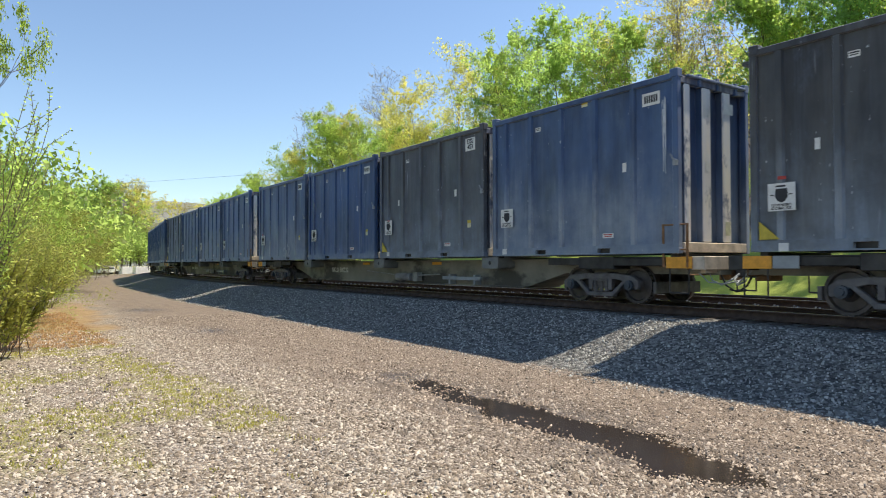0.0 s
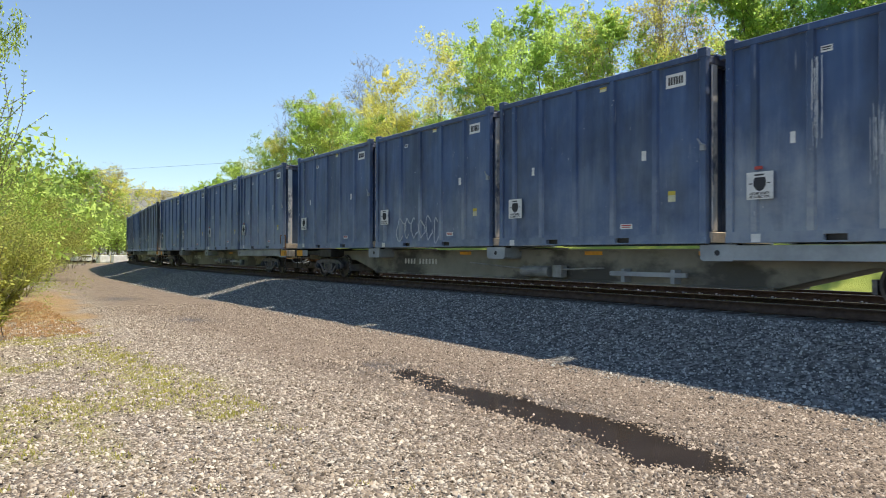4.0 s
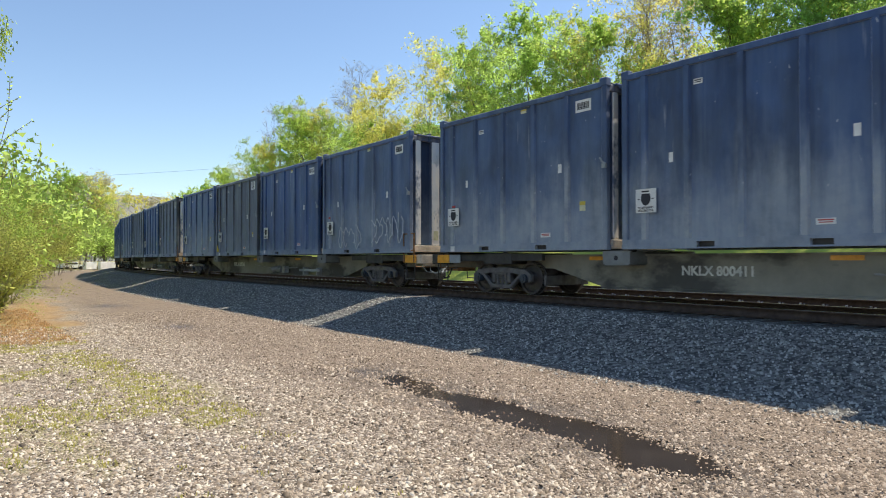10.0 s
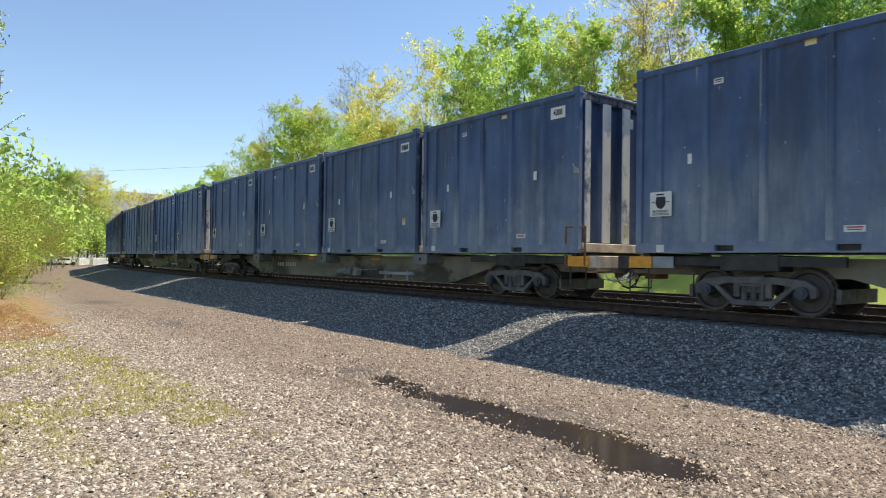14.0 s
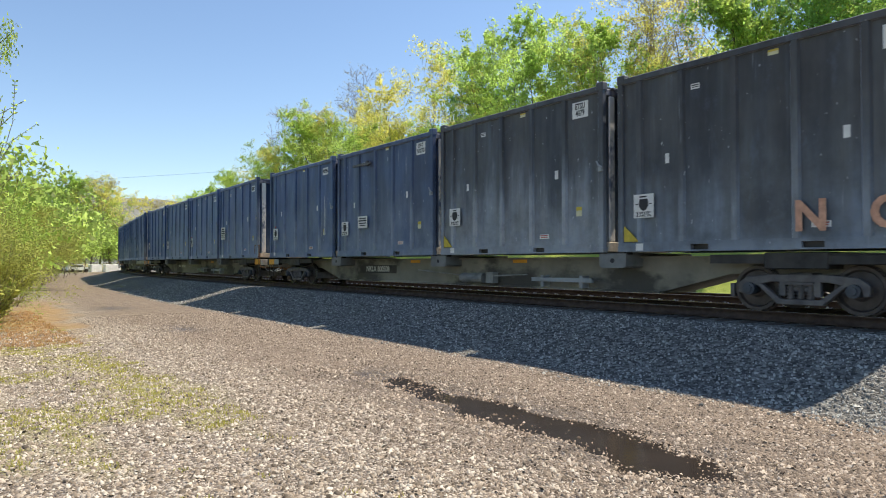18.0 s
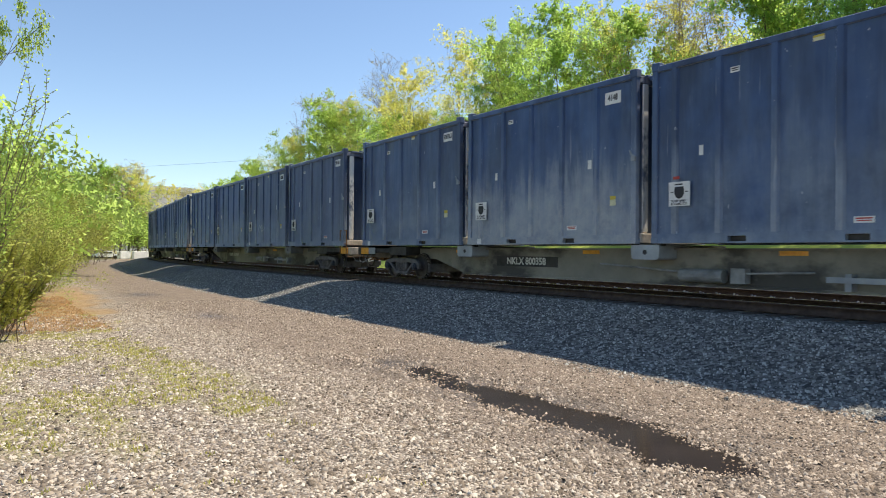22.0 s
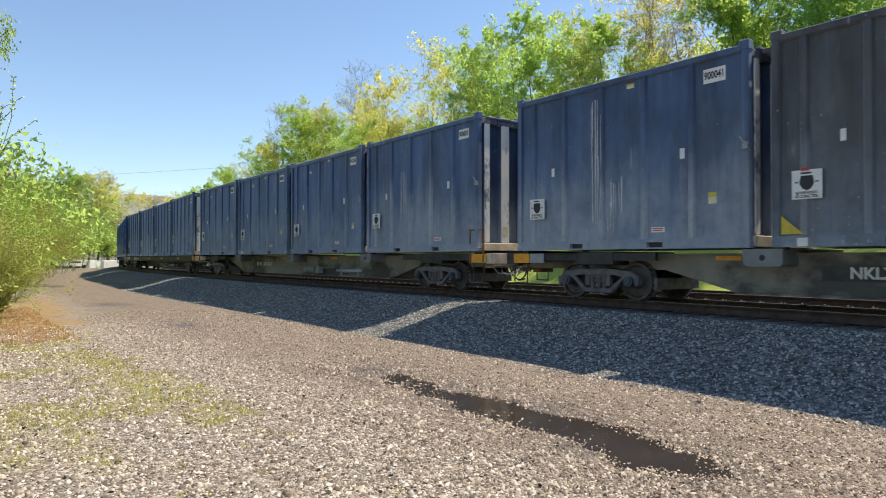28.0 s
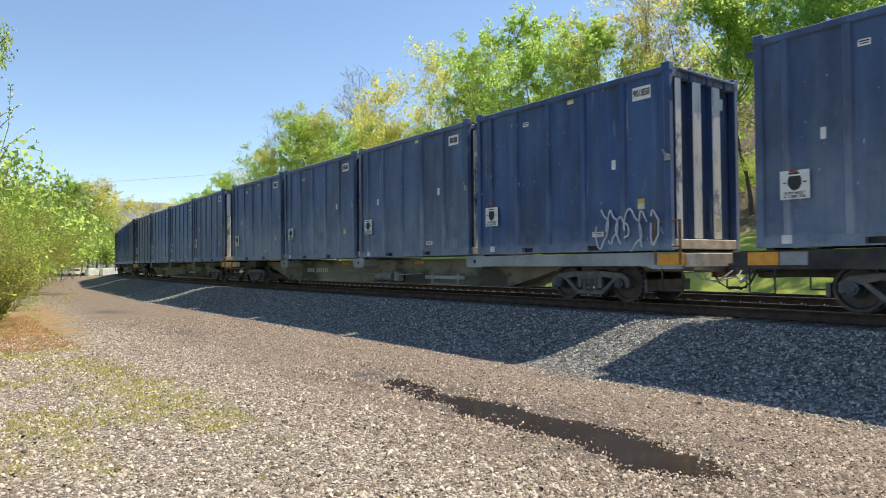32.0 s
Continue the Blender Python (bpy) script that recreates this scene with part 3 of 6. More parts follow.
def container_proto():
    """x forward, y away, z up from the underside."""
    thing = new("container")
    hx, hy = CL / 2, CW / 2
    P = M_PAINT
    y = -hy
    side = part("side_wall", boxes((-hx + 0.12, hx - 0.12, y + 0.065, y + 0.10, 0.20, CH - 0.12)), P, thing)
    for x in RIBS:
        bm = bmesh.new()
        rib_profile(bm, x, y + 0.065, y + 0.006, 0.2, CH - 0.12)
        part("rib", bm, P, side)
    part("top_rail", bevelled(0.012, (-hx + 0.1, hx - 0.1, y, y + 0.1, CH - 0.14, CH - 0.01)), P, thing)
    # bottom rail with two open fork pockets
    bx = [(a_, b_, y, y + 0.1, 0.0, 0.20) for a_, b_ in ((-hx + 0.12, -1.28), (-0.90, 0.84), (1.22, hx - 0.12))]
    bx += [(a_, b_, y, y + 0.1, z0, z1) for a_, b_ in ((-1.28, -0.90), (0.84, 1.22)) for z0, z1 in ((0.0, 0.03), (0.14, 0.20))]
    part("bottom_rail", boxes(*bx), P, thing)
    for x in (-1.09, 1.03):
        part("fork_pocket", boxes((x - 0.19, x + 0.19, y + 0.1, y + 0.4, 0.03, 0.14)), M_STEEL_DARK, thing, "dark open fork pocket")
    # the far side, one pressed panel
    pts = [(-hx + 0.12, hy - 0.045)]
    for x in RIBS:
        pts += [(x - 0.10, hy - 0.045), (x - 0.045, hy - 0.008), (x + 0.045, hy - 0.008), (x + 0.10, hy - 0.045)]
    pts += [(hx - 0.12, hy - 0.045), (hx - 0.12, hy - 0.08), (-hx + 0.12, hy - 0.08)]
    bm = bmesh.new()
    lo = [bm.verts.new((px, py, 0.0)) for px, py in pts]
    hi = [bm.verts.new((px, py, CH - 0.01)) for px, py in pts]
    bm.faces.new(lo)
    bm.faces.new(hi)
    for k in range(len(pts)):
        bm.faces.new((lo[k], lo[(k + 1) % len(pts)], hi[(k + 1) % len(pts)], hi[k]))
    part("side_wall", bm, P, thing)
    for x in (-hx, hx):
        sx = 1 if x < 0 else -1
        for y in (-hy, hy):
            sy = 1 if y < 0 else -1
            bm = bevelled(0.015, (min(x, x + sx * 0.14), max(x, x + sx * 0.14), min(y, y + sy * 0.14), max(y, y + sy * 0.14), 0.0, CH - 0.02))
            part("corner_post", bm, P, thing)
            part("corner_casting", bevelled(0.015, (min(x - sx * 0.01, x + sx * 0.19), max(x - sx * 0.01, x + sx * 0.19), min(y - sy * 0.01, y + sy * 0.17), max(y - sy * 0.01, y + sy * 0.17), CH - 0.12, CH + 0.07)), P, thing)
            if y < 0:
                part("corner_casting", bevelled(0.012, (min(x - sx * 0.006, x + sx * 0.18), max(x - sx * 0.006, x + sx * 0.18), y - 0.006, y + 0.16, -0.004, 0.12)), P, thing)
    # roof: a tarpaulin lid over cross bows
    bm = bmesh.new()
    n = 24
    crest = [(-hx + 0.1 + (CL - 0.2) * k / n, CH - 0.03 + 0.025 * math.sin(k * 2.1) + (0.03 if k % 4 == 0 else 0)) for k in range(n + 1)]
    outline(bm, crest + [(hx - 0.1, CH - 0.09), (-hx + 0.1, CH - 0.09)], -hy + 0.05, hy - 0.05)
    part("roof", bm, M_STEEL_DARK, thing, "dark sagging roof cover")
    # plain rear end, plus an unseen top ledge added to block sun in the gap
    part("end_wall", boxes((-hx + 0.06, -hx + 0.1, -hy + 0.13, hy - 0.13, 0.22, CH - 0.2), (-hx + 0.01, -hx + 0.14, -hy + 0.13, hy - 0.13, CH - 0.22, CH - 0.07),
                           (-hx - 0.33, -hx + 0.012, -hy + 0.34, hy - 0.15, CH - 0.16, CH - 0.09), (-hx + 0.01, -hx + 0.14, -hy + 0.17, hy - 0.17, 0.02, 0.23), *[(-hx + 0.015, -hx + 0.07, yc - 0.15, yc + 0.15, 0.24, CH - 0.22) for yc in (-0.7, 0.0, 0.7)]), P, thing)
    # front end: a door with three deep ribs
    end = part("end_door", boxes((hx - 0.22, hx - 0.19, -hy + 0.13, hy - 0.13, 0.22, CH - 0.2)), P, thing)
    for yc, rw in ((-0.95, 0.10), (-0.28, 0.15), (0.45, 0.15)):
        me = mesh_of(bevelled(0.02, (hx - 0.20, hx - 0.012, yc - rw, yc + rw, 0.24, CH - 0.22)), "door_rib", P)
        me.materials.append(M_RIB_SUNLIT)
        # fronts get the colour brightened for sun, sides keep the plain paint
        for f in me.polygons:
            f.material_index = 1 if f.normal.x > 0.6 else 0
        part("door_rib", me, None, end, "dust-worn raised door rib, front coloured as if sunlit")
    part("header", bevelled(0.015, (hx - 0.15, hx - 0.01, -hy + 0.13, hy - 0.13, CH - 0.22, CH - 0.07)), M_HEADER, thing)
    # ledge added only to cut the sun that falls through the gap
    part("hood", bevelled(0.012, (hx - 0.03, hx + 0.07, -hy + 0.3, hy - 0.2, CH - 0.09, CH - 0.035)), P, thing)
    for yc in (-0.55, 0.10, 0.78):
        part("hinge_lug", bevelled(0.01, (hx - 0.09, hx + 0.035, yc - 0.05, yc + 0.05, CH - 0.24, CH + 0.03)), P, thing)
    sill = part("sill", bevelled(0.015, (hx - 0.16, hx + 0.02, -hy + 0.17, hy - 0.17, 0.02, 0.23)), M_DUSTY, thing, "dust-caked door sill")
    bm = bmesh.new()
    rod(bm, (hx - 0.12, -hy - 0.03, 1.98), (hx + 0.02, -hy - 0.05, 1.90), 0.022)
    box(bm, hx - 0.10, hx - 0.0, -hy - 0.05, -hy + 0.01, 1.82, 1.92)
    rod(bm, (hx - 0.16, -hy - 0.03, 2.06), (hx - 0.06, -hy - 0.045, 1.93), 0.018)
    part("latch", bm, M_SILL_PALE, thing, "worn steel door latch")
    return thing


def worn_sunlit_rib(name, base):
    m, t, b = material(name, base, 0.75)
    co = coords(t)
    v = stretched(t, co, (3, 3, 0.5))
    f = ramp(t, noise_of(t, v, 1.6, 5), (0.42, 0.0), (0.6, 1.0))
    xyz = t.nodes.new("ShaderNodeSeparateXYZ")
    t.links.new(co, xyz.inputs[0])
    low = ramp(t, calc(t, "DIVIDE", xyz.outputs[2], 3.8), (0.05, 1.0), (0.75, 0.55), (0.98, 0.2))
    # worn dust cream, paler than real dust so it reads as raking sun
    col = mix(t, calc(t, "MULTIPLY", f, low), base, (0.88, 0.80, 0.68))
    col = mix(t, ramp(t, noise_of(t, stretched(t, co, (1.5, 1.5, 0.7)), 1.7, 6, 0.7), (0.54, 0.0), (0.64, 0.85)), col, (0.045, 0.08, 0.16))
    t.links.new(col, b.inputs["Base Color"])
    relief(t, b, noise_of(t, co, 3, 4), 0.3, 0.02)
    return m


M_RIB_SUNLIT = worn_sunlit_rib("door_rib_worn_sunlit", (0.72, 0.70, 0.68))
M_HEADER = worn_sunlit_rib("header_worn", (0.10, 0.11, 0.16))

PROTO = container_proto()

# small printed plates, shared by all the containers
ME_PLATE = {}


def plate_mesh(w, h, mat):
    k = (w, h, mat.name)
    if k not in ME_PLATE:
        if mat is M_LABEL:
            # a cream label with a yellow head
            me = mesh_of(boxes((-w / 2, w / 2, -0.004, 0.0, -h / 2, h * 0.12), (-w / 2, w / 2, -0.0042, 0.0, h * 0.12, h / 2)), "plate", mat)
            me.materials.append(M_YELLOW)
            for f in me.polygons:
                f.material_index = 1 if f.center.z > h * 0.13 else 0
            ME_PLATE[k] = me
        else:
            ME_PLATE[k] = mesh_of(boxes((-w / 2, w / 2, -0.004, 0.0, -h / 2, h / 2)), "plate", mat)
    return ME_PLATE[k]


def bar_mesh(rows, mat):
    """Plain bars: rows of (x, z, width, height)."""
    k = (tuple(rows), mat.name)
    if k not in ME_PLATE:
        ME_PLATE[k] = mesh_of(boxes(*[(x - w / 2, x + w / 2, -0.003, 0.0, z - h / 2, z + h / 2) for x, z, w, h in rows]), "bars", mat)
    return ME_PLATE[k]


def door_plate(w, h, mat):
    k = ("door", w, h, mat.name)
    if k not in ME_PLATE:
        ME_PLATE[k] = mesh_of(boxes((0.0, 0.004, -w / 2, w / 2, -h / 2, h / 2)), "plate", mat)
    return ME_PLATE[k]


def streak(thing, x, z0, z1, width, seed, mat):
    """A ragged run of spilt paint down the near side."""
    rnd = random.Random(seed)
    bm = bmesh.new()
    for n in range(16):
        xa, w = x + rnd.gauss(0, width * 0.5), rnd.uniform(0.004, 0.02)
        top, low = z1 - rnd.random() ** 2 * (z1 - z0) * 0.8, z0 + rnd.random() * (z1 - z0) * 0.6
        if top - low < 0.15:
            continue
        zs = [low + (top - low) * k / 8 for k in range(9)]
        left = [bm.verts.new((xa - w * rnd.uniform(0.0, 1.0), NEAR - 0.0035 + 0.0001 * n, z)) for z in zs]
        right = [bm.verts.new((xa + w * rnd.uniform(0.3, 1.0), NEAR - 0.0035 + 0.0002 * n, z)) for z in zs]
        for k in range(8):
            bm.faces.new((left[k], right[k], right[k + 1], left[k + 1]))
    tagged(part("paint_streak", bm, mat, thing, "pale run of spilt paint"), kind="stuff")



def badge_mesh():
    """A plain shield with a band across it."""
    bm = bmesh.new()
    outline(bm, [(-0.10, 0.15), (0.10, 0.15), (0.115, 0.07), (0.115, 0.0), (0.07, -0.07), (0.0, -0.105), (-0.07, -0.07), (-0.115, 0.0), (-0.115, 0.07)], -0.003, 0.0)
    box(bm, -0.20, -0.14, -0.003, 0, 0.03, 0.05)
    box(bm, 0.14, 0.20, -0.003, 0, 0.03, 0.05)
    box(bm, -0.1, 0.08, -0.003, 0, 0.18, 0.21)
    for words, z in (("NJ DEP #18571", -0.145), ("62 CUBIC YDS.", -0.205)):
        me = text_mesh(words, 0.062, M_INK, 0.95)
        me.transform(Matrix.Translation((0, -0.002, z)))
        bm.from_mesh(me)
    return mesh_of(bm, "shield", M_INK)


ME_SHIELD = badge_mesh()


def stick(parent, me, x, z, name, label="", lift=0.0):
    ob = part(name, me, None, parent, label)
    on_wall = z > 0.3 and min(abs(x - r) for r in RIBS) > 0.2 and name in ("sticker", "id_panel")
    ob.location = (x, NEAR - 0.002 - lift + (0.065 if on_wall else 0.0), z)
    return ob


NUMBERS = {}


def number_mesh(words):
    if words not in NUMBERS:
        NUMBERS[words] = text_mesh(words, 0.2 if "\n" not in words else 0.19, M_INK, 0.70)
    return NUMBERS[words]


def scrawl(thing, x0, z0, w, h, mat, seed, strokes):
    """Sprayed line loops on the near side."""
    rnd = random.Random(seed)
    bm = bmesh.new()
    for n in range(strokes):
        cx = x0 + w * (n + 0.5) / strokes
        cz = z0 + h * rnd.uniform(0.4, 0.6)
        rx, rz = w / strokes * rnd.uniform(0.42, 0.75), h * rnd.uniform(0.3, 0.5)
        a0, sweep = rnd.uniform(0, 6.3), rnd.uniform(3.6, 6.4)
        last = None
        for k in range(19):
            an = a0 + sweep * k / 18
            q = (cx + rx * math.cos(an) * (1 + 0.25 * math.sin(2 * an + n)), NEAR - 0.004, cz + rz * math.sin(an) * (1 + 0.3 * math.cos(3 * an)))
            if last:
                d = Vector(q) - Vector(last)
                nrm = Vector((-d.z, 0, d.x)).normalized() * 0.022
                a_, b_ = Vector(last), Vector(q)
                bm.faces.new([bm.verts.new(v) for v in (a_ - nrm, b_ - nrm, b_ + nrm, a_ + nrm)])
            last = q
    part("graffiti", bm, mat, thing, "sprayed scrawl")


COLOURS = {
    # kind: darkness, dust, words for the label
    "b": (0.0, 1.15, "dark blue steel waste container, weathered"),
    "B": (0.0, 0.16, "clean bright blue steel waste container"),
    "d": (0.0, 1.4, "blue steel waste container under pale dust"),
    "n": (0.32, 0.9, "dull navy steel waste container, grimy"),
    "k": (1.0, 0.85, "black steel waste container, weathered"),
    "K": (0.95, 1.2, "black steel waste container streaked with pale dust"),
}


def make_container(kind, number, rnd, shield=True):
    c = copy_thing(PROTO, Matrix())
    dark, dust, words = COLOURS[kind]
    col = (min(1, max(0, dark + rnd.uniform(-0.05, 0.08))), dust * rnd.uniform(0.7, 1.15), rnd.random(), 1.0 if kind == "B" else rnd.uniform(0.0, 0.45))
    for o in (c, *c.children_recursive):
        o.color = col if not o.name.startswith("rib") else (col[0], min(1.9, col[1] + 0.35), col[2] + 0.13, col[3])
    tagged(c, words + " on a flatcar", "container", "containers on the train")
    # the number plate
    two = number is not None and "\n" in number
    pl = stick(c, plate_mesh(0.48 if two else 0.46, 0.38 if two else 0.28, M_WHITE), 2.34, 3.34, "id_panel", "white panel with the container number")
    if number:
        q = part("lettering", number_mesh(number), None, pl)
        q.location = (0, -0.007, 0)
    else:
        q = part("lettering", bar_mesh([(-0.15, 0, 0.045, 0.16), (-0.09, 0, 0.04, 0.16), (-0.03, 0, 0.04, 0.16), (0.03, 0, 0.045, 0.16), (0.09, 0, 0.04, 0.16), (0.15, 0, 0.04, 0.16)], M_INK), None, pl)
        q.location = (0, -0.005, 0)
    sx, sz = -2.40 + rnd.uniform(-0.06, 0.06), 1.02 + rnd.uniform(-0.06, 0.06)
    if shield:
        sg = stick(c, plate_mesh(0.50, 0.50, M_WHITE), sx, sz, "sign", "white sign with a shield")
        q = part("shield", ME_SHIELD, None, sg)
        q.location = (0, -0.005, 0.0)
    for x, z, w, h, mat, odds in ((-1.87, 1.88, 0.09, 0.2, M_WHITE, 0.9), (1.61, 1.92, 0.11, 0.21, M_WHITE, 0.9), (-1.21, 3.30, 0.19, 0.11, M_WHITE, 0.85),
                                  (0.40, 3.56, 0.19, 0.10, M_LABEL, 0.75), (2.30, 0.98, 0.17, 0.22, M_LABEL, 0.8), (1.13, 0.40, 0.32, 0.11, M_WHITE, 0.85),
                                  (-2.48, 0.115, 0.18, 0.15, M_WHITE, 0.75), (-2.42, 1.33, 0.15, 0.06, M_RED, 0.5)):
        if rnd.random() < odds:
            st_ = stick(c, plate_mesh(w, h, mat), x + rnd.uniform(-0.06, 0.06), z + rnd.uniform(-0.04, 0.04), "sticker")
            if z < 0.5 and w > 0.3 or z > 3.2 and mat is M_WHITE:
                q = part("print", bar_mesh([(0, h * 0.2, w * 0.8, h * 0.2), (0, -h * 0.15, w * 0.7, h * 0.16)], M_RED if z < 0.5 else M_INK), None, st_)
                q.location = (0, -0.004, 0)
    for y, z, w, h, mat in ((0.52, 3.20, 0.34, 0.24, M_WHITE), (-0.26, 1.95 + rnd.uniform(-0.1, 0.1), 0.12, 0.2, M_WHITE), (-0.28 if rnd.random() < 0.5 else 0.46, 0.55, 0.18, 0.3, M_LABEL)):
        o = part("sticker", door_plate(w, h, mat), None, c)
        o.location = (CL / 2 - 0.010, y, z)
    if kind in "kK" and rnd.random() < 0.5:
        bm = bmesh.new()
        outline(bm, [(-2.88, 0.22), (-2.5, 0.22), (-2.88, 0.55)], NEAR - 0.006, NEAR + 0.03)
        part("corner_mark", bm, M_YELLOW, c, "yellow corner triangle")
    return c


# ---- flatcars ----
CAR_LEN = 4 * CL + 3 * GAP             # over the containers
BOGIE = 2.37                           # bogie centre behind the front container's end
WHEEL_R = 0.42
XF = CAR_LEN / 2                       # front of the load; the car's middle is x = 0
Z0 = DECK_Z                            # underside of the load, above the world's zero


def wheelset_meshes():
    bm = bmesh.new()
    bmt = bmesh.new()
    prof = [(0.09, -0.06), (0.13, -0.05), (0.18, -0.015), (0.33, 0.0), (0.36, -0.05), (0.42, -0.05), (0.42, 0.07), (0.36, 0.07), (0.35, 0.03), (0.18, 0.02), (0.13, 0.06), (0.09, 0.06)]
    n = 22
    for side in (-1, 1):
        rings = []
        for r, y in prof:
            rings.append([bm.verts.new((r * math.cos(2 * math.pi * k / n), side * (0.755 - y), r * math.sin(2 * math.pi * k / n))) for k in range(n)])
        for i in range(len(prof)):
            a_, b_ = rings[i], rings[(i + 1) % len(prof)]
            if i == len(prof) - 1:
                continue
            for k in range(n):
                bm.faces.new((a_[k], a_[(k + 1) % n], b_[(k + 1) % n], b_[k]))
        fl = [[bm.verts.new((r * math.cos(2 * math.pi * k / n), side * y, r * math.sin(2 * math.pi * k / n))) for k in range(n)] for r, y in ((0.42, 0.69), (0.448, 0.685), (0.448, 0.66), (0.40, 0.655))]
        for a_, b_ in zip(fl, fl[1:]):
            for k in range(n):
                bm.faces.new((a_[k], a_[(k + 1) % n], b_[(k + 1) % n], b_[k]))
        if side < 0:
            bmesh.ops.create_cone(bmt, segments=n, radius1=0.4215, radius2=0.4215, depth=0.085, matrix=Matrix.Translation((0, side * 0.755, 0)) @ Matrix.Rotation(radians(90), 4, "X"))
    rod(bm, (0, -1.02, 0), (0, 1.02, 0), 0.085, 14)
    return mesh_of(bm, "wheels", M_WHEEL), mesh_of(bmt, "tread", M_TREAD)


def sideframe_mesh(y):
    """Cast truck side with two openings, as an arch between the axles."""
    bm = bmesh.new()
    t = 0.06
    z = WHEEL_R
    # top chord, sloping bottom chords, columns, pedestal ends
    outline(bm, [(-1.12, z + 0.10), (-0.95, z + 0.22), (-0.45, z + 0.27), (0.45, z + 0.27), (0.95, z + 0.22), (1.12, z + 0.10), (1.12, z - 0.08), (1.02, z - 0.10), (0.98, z + 0.03),
                 (0.80, z + 0.06), (0.5, z + 0.13), (-0.5, z + 0.13), (-0.80, z + 0.06), (-0.98, z + 0.03), (-1.02, z - 0.10), (-1.12, z - 0.08)], y - t, y + t)
    for sg in (-1, 1):
        outline(bm, [(sg * 0.80, z + 0.10), (sg * 0.68, z + 0.10), (sg * 0.30, z - 0.20), (sg * 0.42, z - 0.24)], y - t, y + t)
        box(bm, sg * 0.30 - 0.06, sg * 0.30 + 0.06, y - t, y + t, z - 0.12, z + 0.16)
    outline(bm, [(-0.46, z - 0.17), (0.46, z - 0.17), (0.40, z - 0.27), (-0.40, z - 0.27)], y - t * 1.3, y + t * 1.3)
    bmesh.ops.recalc_face_normals(bm, faces=bm.faces)
    bevel(bm, 0.012)
    return mesh_of(bm, "side_frame", M_CAST)


def spring_mesh(y):
    bm = bmesh.new()
    for x in (-0.17, 0.0, 0.17):
        for k in range(4):
            bmesh.ops.create_cone(bm, cap_ends=True, segments=7, radius1=0.075, radius2=0.075, depth=0.026, matrix=Matrix.Translation((x, y, WHEEL_R - 0.14 + k * 0.062)))
        rod(bm, (x, y, WHEEL_R - 0.17), (x, y, WHEEL_R + 0.09), 0.05, 8)
    box(bm, -0.25, 0.25, y - 0.09, y + 0.09, WHEEL_R + 0.085, WHEEL_R + 0.13)
    return mesh_of(bm, "spring_nest", M_CAST)


ME_WHEELS, ME_TREAD = wheelset_meshes()
ME_FRAME = {sg: sideframe_mesh(sg * 0.99) for sg in (-1, 1)}
ME_SPRING = {sg: spring_mesh(sg * 0.99) for sg in (-1, 1)}


def limb_tubes(paths, sides=6):
    """paths: lists of (point, radius). Returns verts, faces."""
    V, Fc = [], []
    for pts in paths:
        base = len(V)
        for i, (p, r) in enumerate(pts):
            q = pts[min(i + 1, len(pts) - 1)][0] - pts[max(i - 1, 0)][0]
            q = q.normalized() if q.length > 1e-6 else Vector((0, 0, 1))
            u = q.orthogonal().normalized()
            w = q.cross(u)
            for k in range(sides):
                an = 2 * math.pi * k / sides
                V.append(tuple(p + (u * math.cos(an) + w * math.sin(an)) * r))
        for i in range(len(pts) - 1):
            for k in range(sides):
                a_, b_ = base + i * sides + k, base + i * sides + (k + 1) % sides
                Fc.append((a_, b_, b_ + sides, a_ + sides))
    return V, Fc


def hose(bm, pts, r):
    V, Fc = limb_tubes([[(Vector(p), r) for p in pts]], 6)
    vs = [bm.verts.new(v) for v in V]
    for f in Fc:
        bm.faces.new([vs[i] for i in f])


